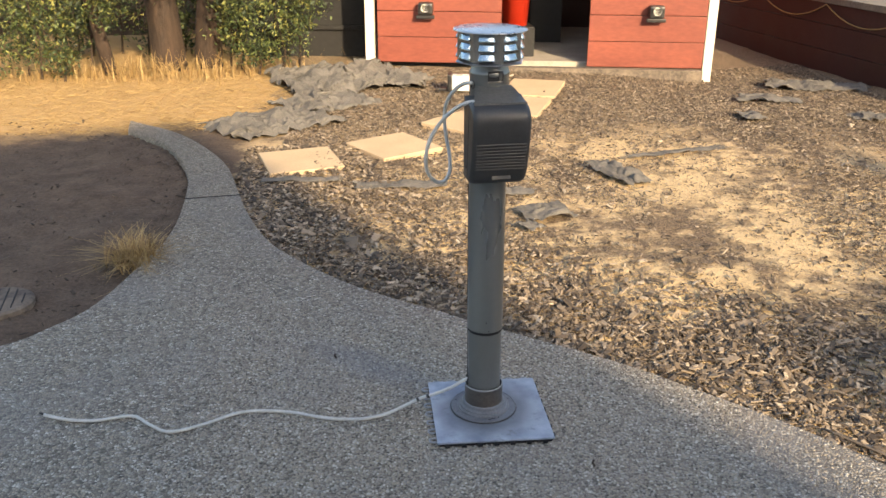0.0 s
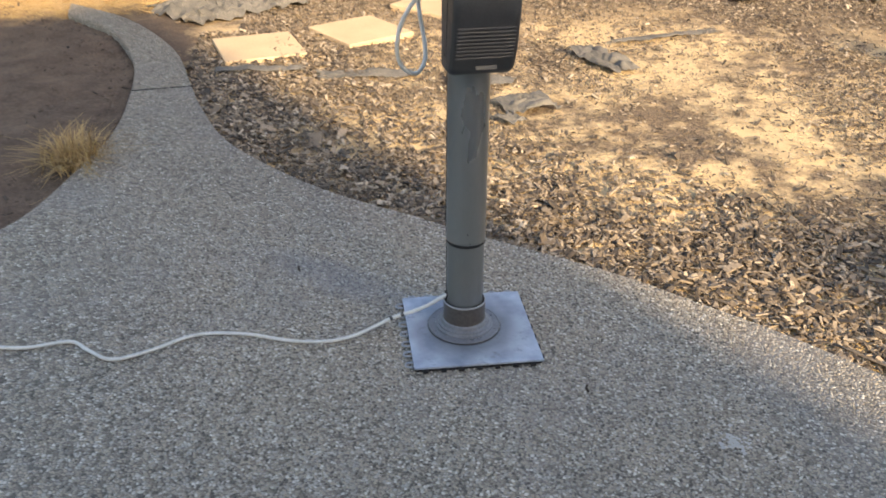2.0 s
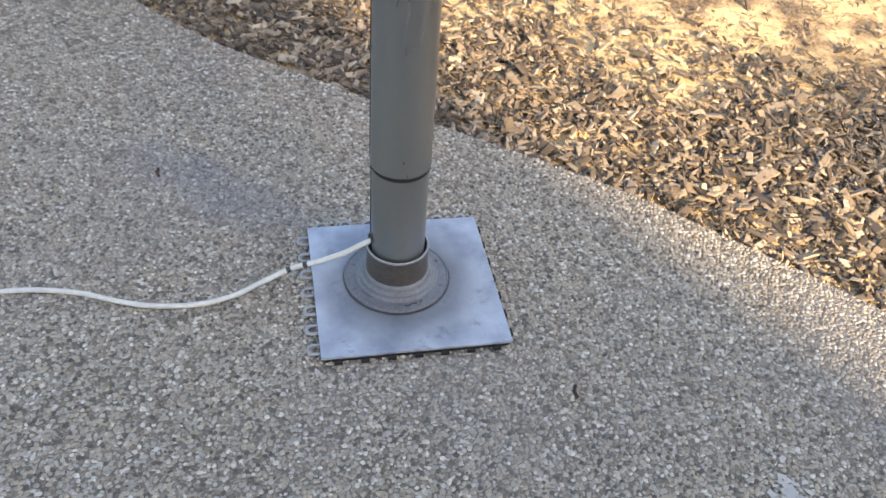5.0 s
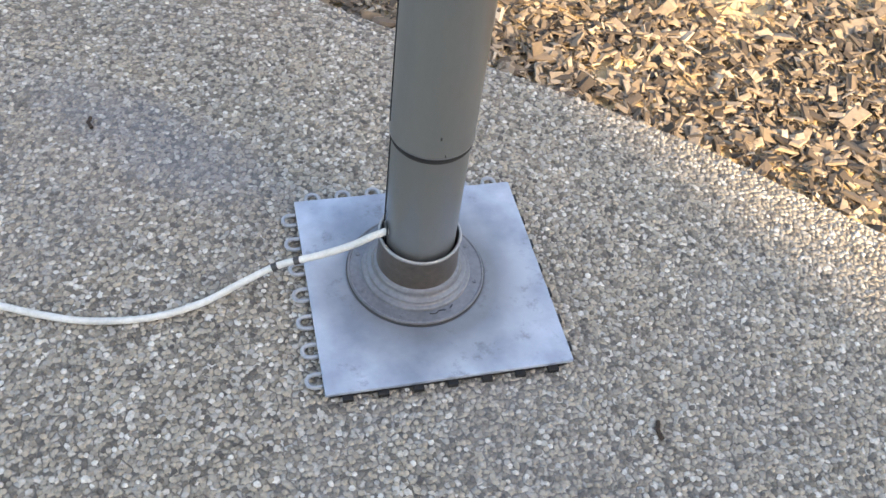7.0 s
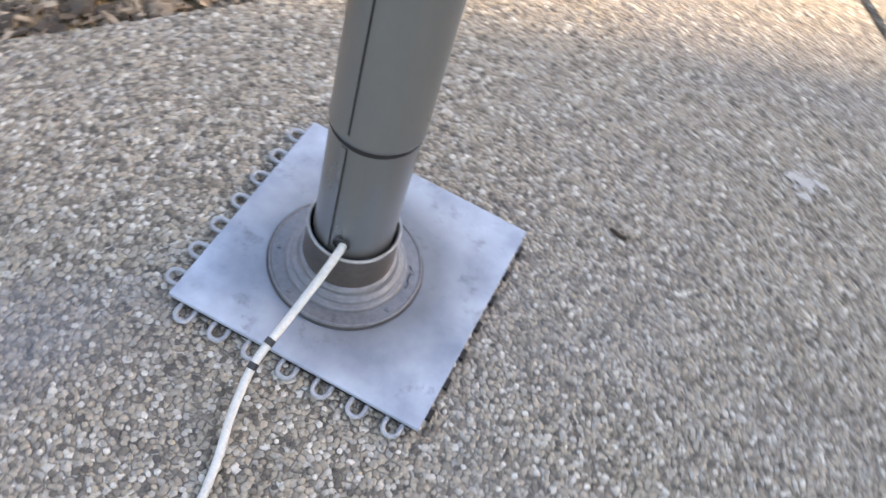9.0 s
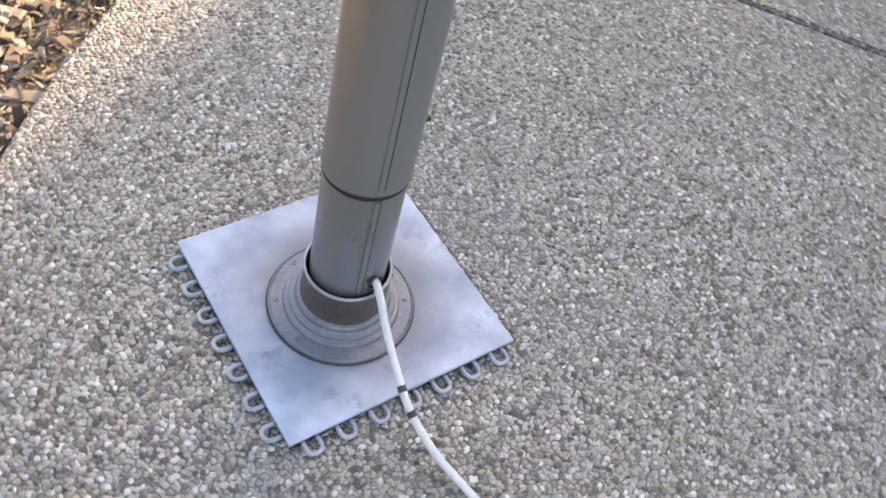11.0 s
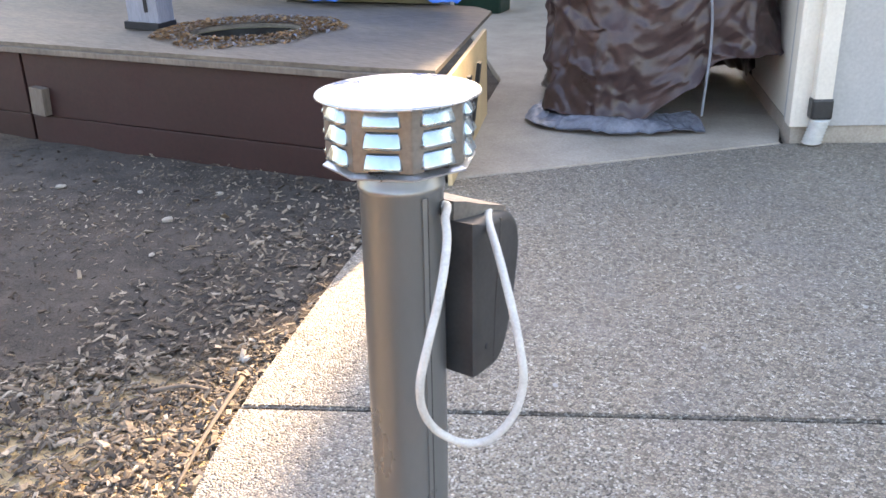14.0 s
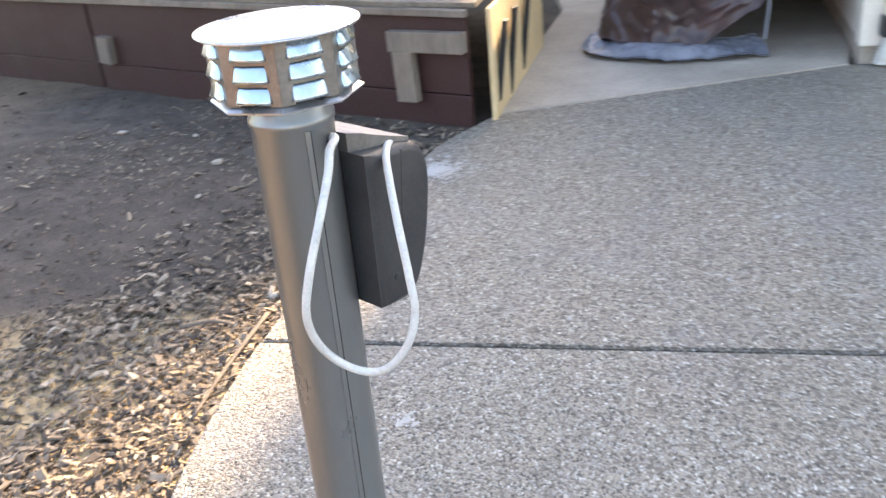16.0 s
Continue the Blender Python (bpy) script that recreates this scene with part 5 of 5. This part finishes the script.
    part("clip", boxed((0.004, 0.008, 0.022), m @ pose(R + 0.002, 0.016, 0.927, 0, 12), 0.0008), m_capframe, bollard, "small bent clip")
    part("clip", boxed((0.004, 0.038, 0.004), m @ pose(R + 0.002, 0.004, 0.9145), 0.0008), m_capframe, bollard, "small bent clip")


hood()


def louvred_cap():
    lid = C @ pose(0, 0, 0.010)
    top = part("cap_disc", lathe([(0.001, 1.0225), (0.040, 1.0235), (0.045, 1.0225), (0.083, 1.0215), (0.0865, 1.0205), (0.0870, 1.0185), (0.0855, 1.0175), (0.080, 1.0185), (0.001, 1.019)], 72, m=lid), m_cap, bollard, "bright galvanised cap disc", True)
    n = 8
    low, high = 0.953, 1.0185
    r0 = 0.0745
    drum = lathe([(0.050, 0.951), (0.082, 0.946), (0.0825, 0.948), (0.076, 0.952), (0.052, 0.9545)], n, m=lid @ pose(0, 0, 0, 0, 0, 8))
    part("cap_base", drum, m_cap, bollard, "galvanised octagonal rim under the louvres")
    part("inner_drum", lathe([(0.060, low), (0.060, high)], 40, m=lid), m_cap, bollard, "bright inner sleeve", True)
    step = 2 * math.pi / n
    half = r0 * math.sin(step / 2)
    apothem = r0 * math.cos(step / 2) + 0.002
    for k in range(n):
        a = 8 + 360 / n * (k + 0.5)
        m = lid @ pose(0, 0, 0, 0, 0, a)
        for s in (-1, 1):
            part("mullion", boxed((0.0035, 0.0135, high - low), m @ pose(apothem, s * (half - 0.0055), (low + high) / 2), 0.0006), m_capframe, bollard, "grey upright of the cap")
        for i in range(3):
            z = low + 0.011 + 0.0215 * i
            bm = bmesh.new()
            rows = []
            for u in range(7):
                f = u / 6
                ang = f * math.pi / 2
                rows.append([bm.verts.new(m @ Vector((apothem + 0.0085 * f ** 0.8 * (1 if abs(y) < 1 else 0.1), y * (half - 0.0125 + 0.0045 * f ** 0.4), z + 0.0100 - 0.0170 * f))) for y in (-1, -0.86, 0.86, 1)])
            for p, q in zip(rows, rows[1:]):
                for c in range(3):
                    bm.faces.new((p[c], p[c + 1], q[c + 1], q[c]))
            bmesh.ops.recalc_face_normals(bm, faces=bm.faces[:])
            bmesh.ops.solidify(bm, geom=bm.faces[:], thickness=0.0008)
            part("louvre", bm, m_blade, bollard, "bright louvre blade", True)
            part("bar", boxed((0.003, 2 * half - 0.02, 0.0045), m @ pose(apothem, 0, z + 0.0115), 0.0005), m_capframe, bollard)


louvred_cap()
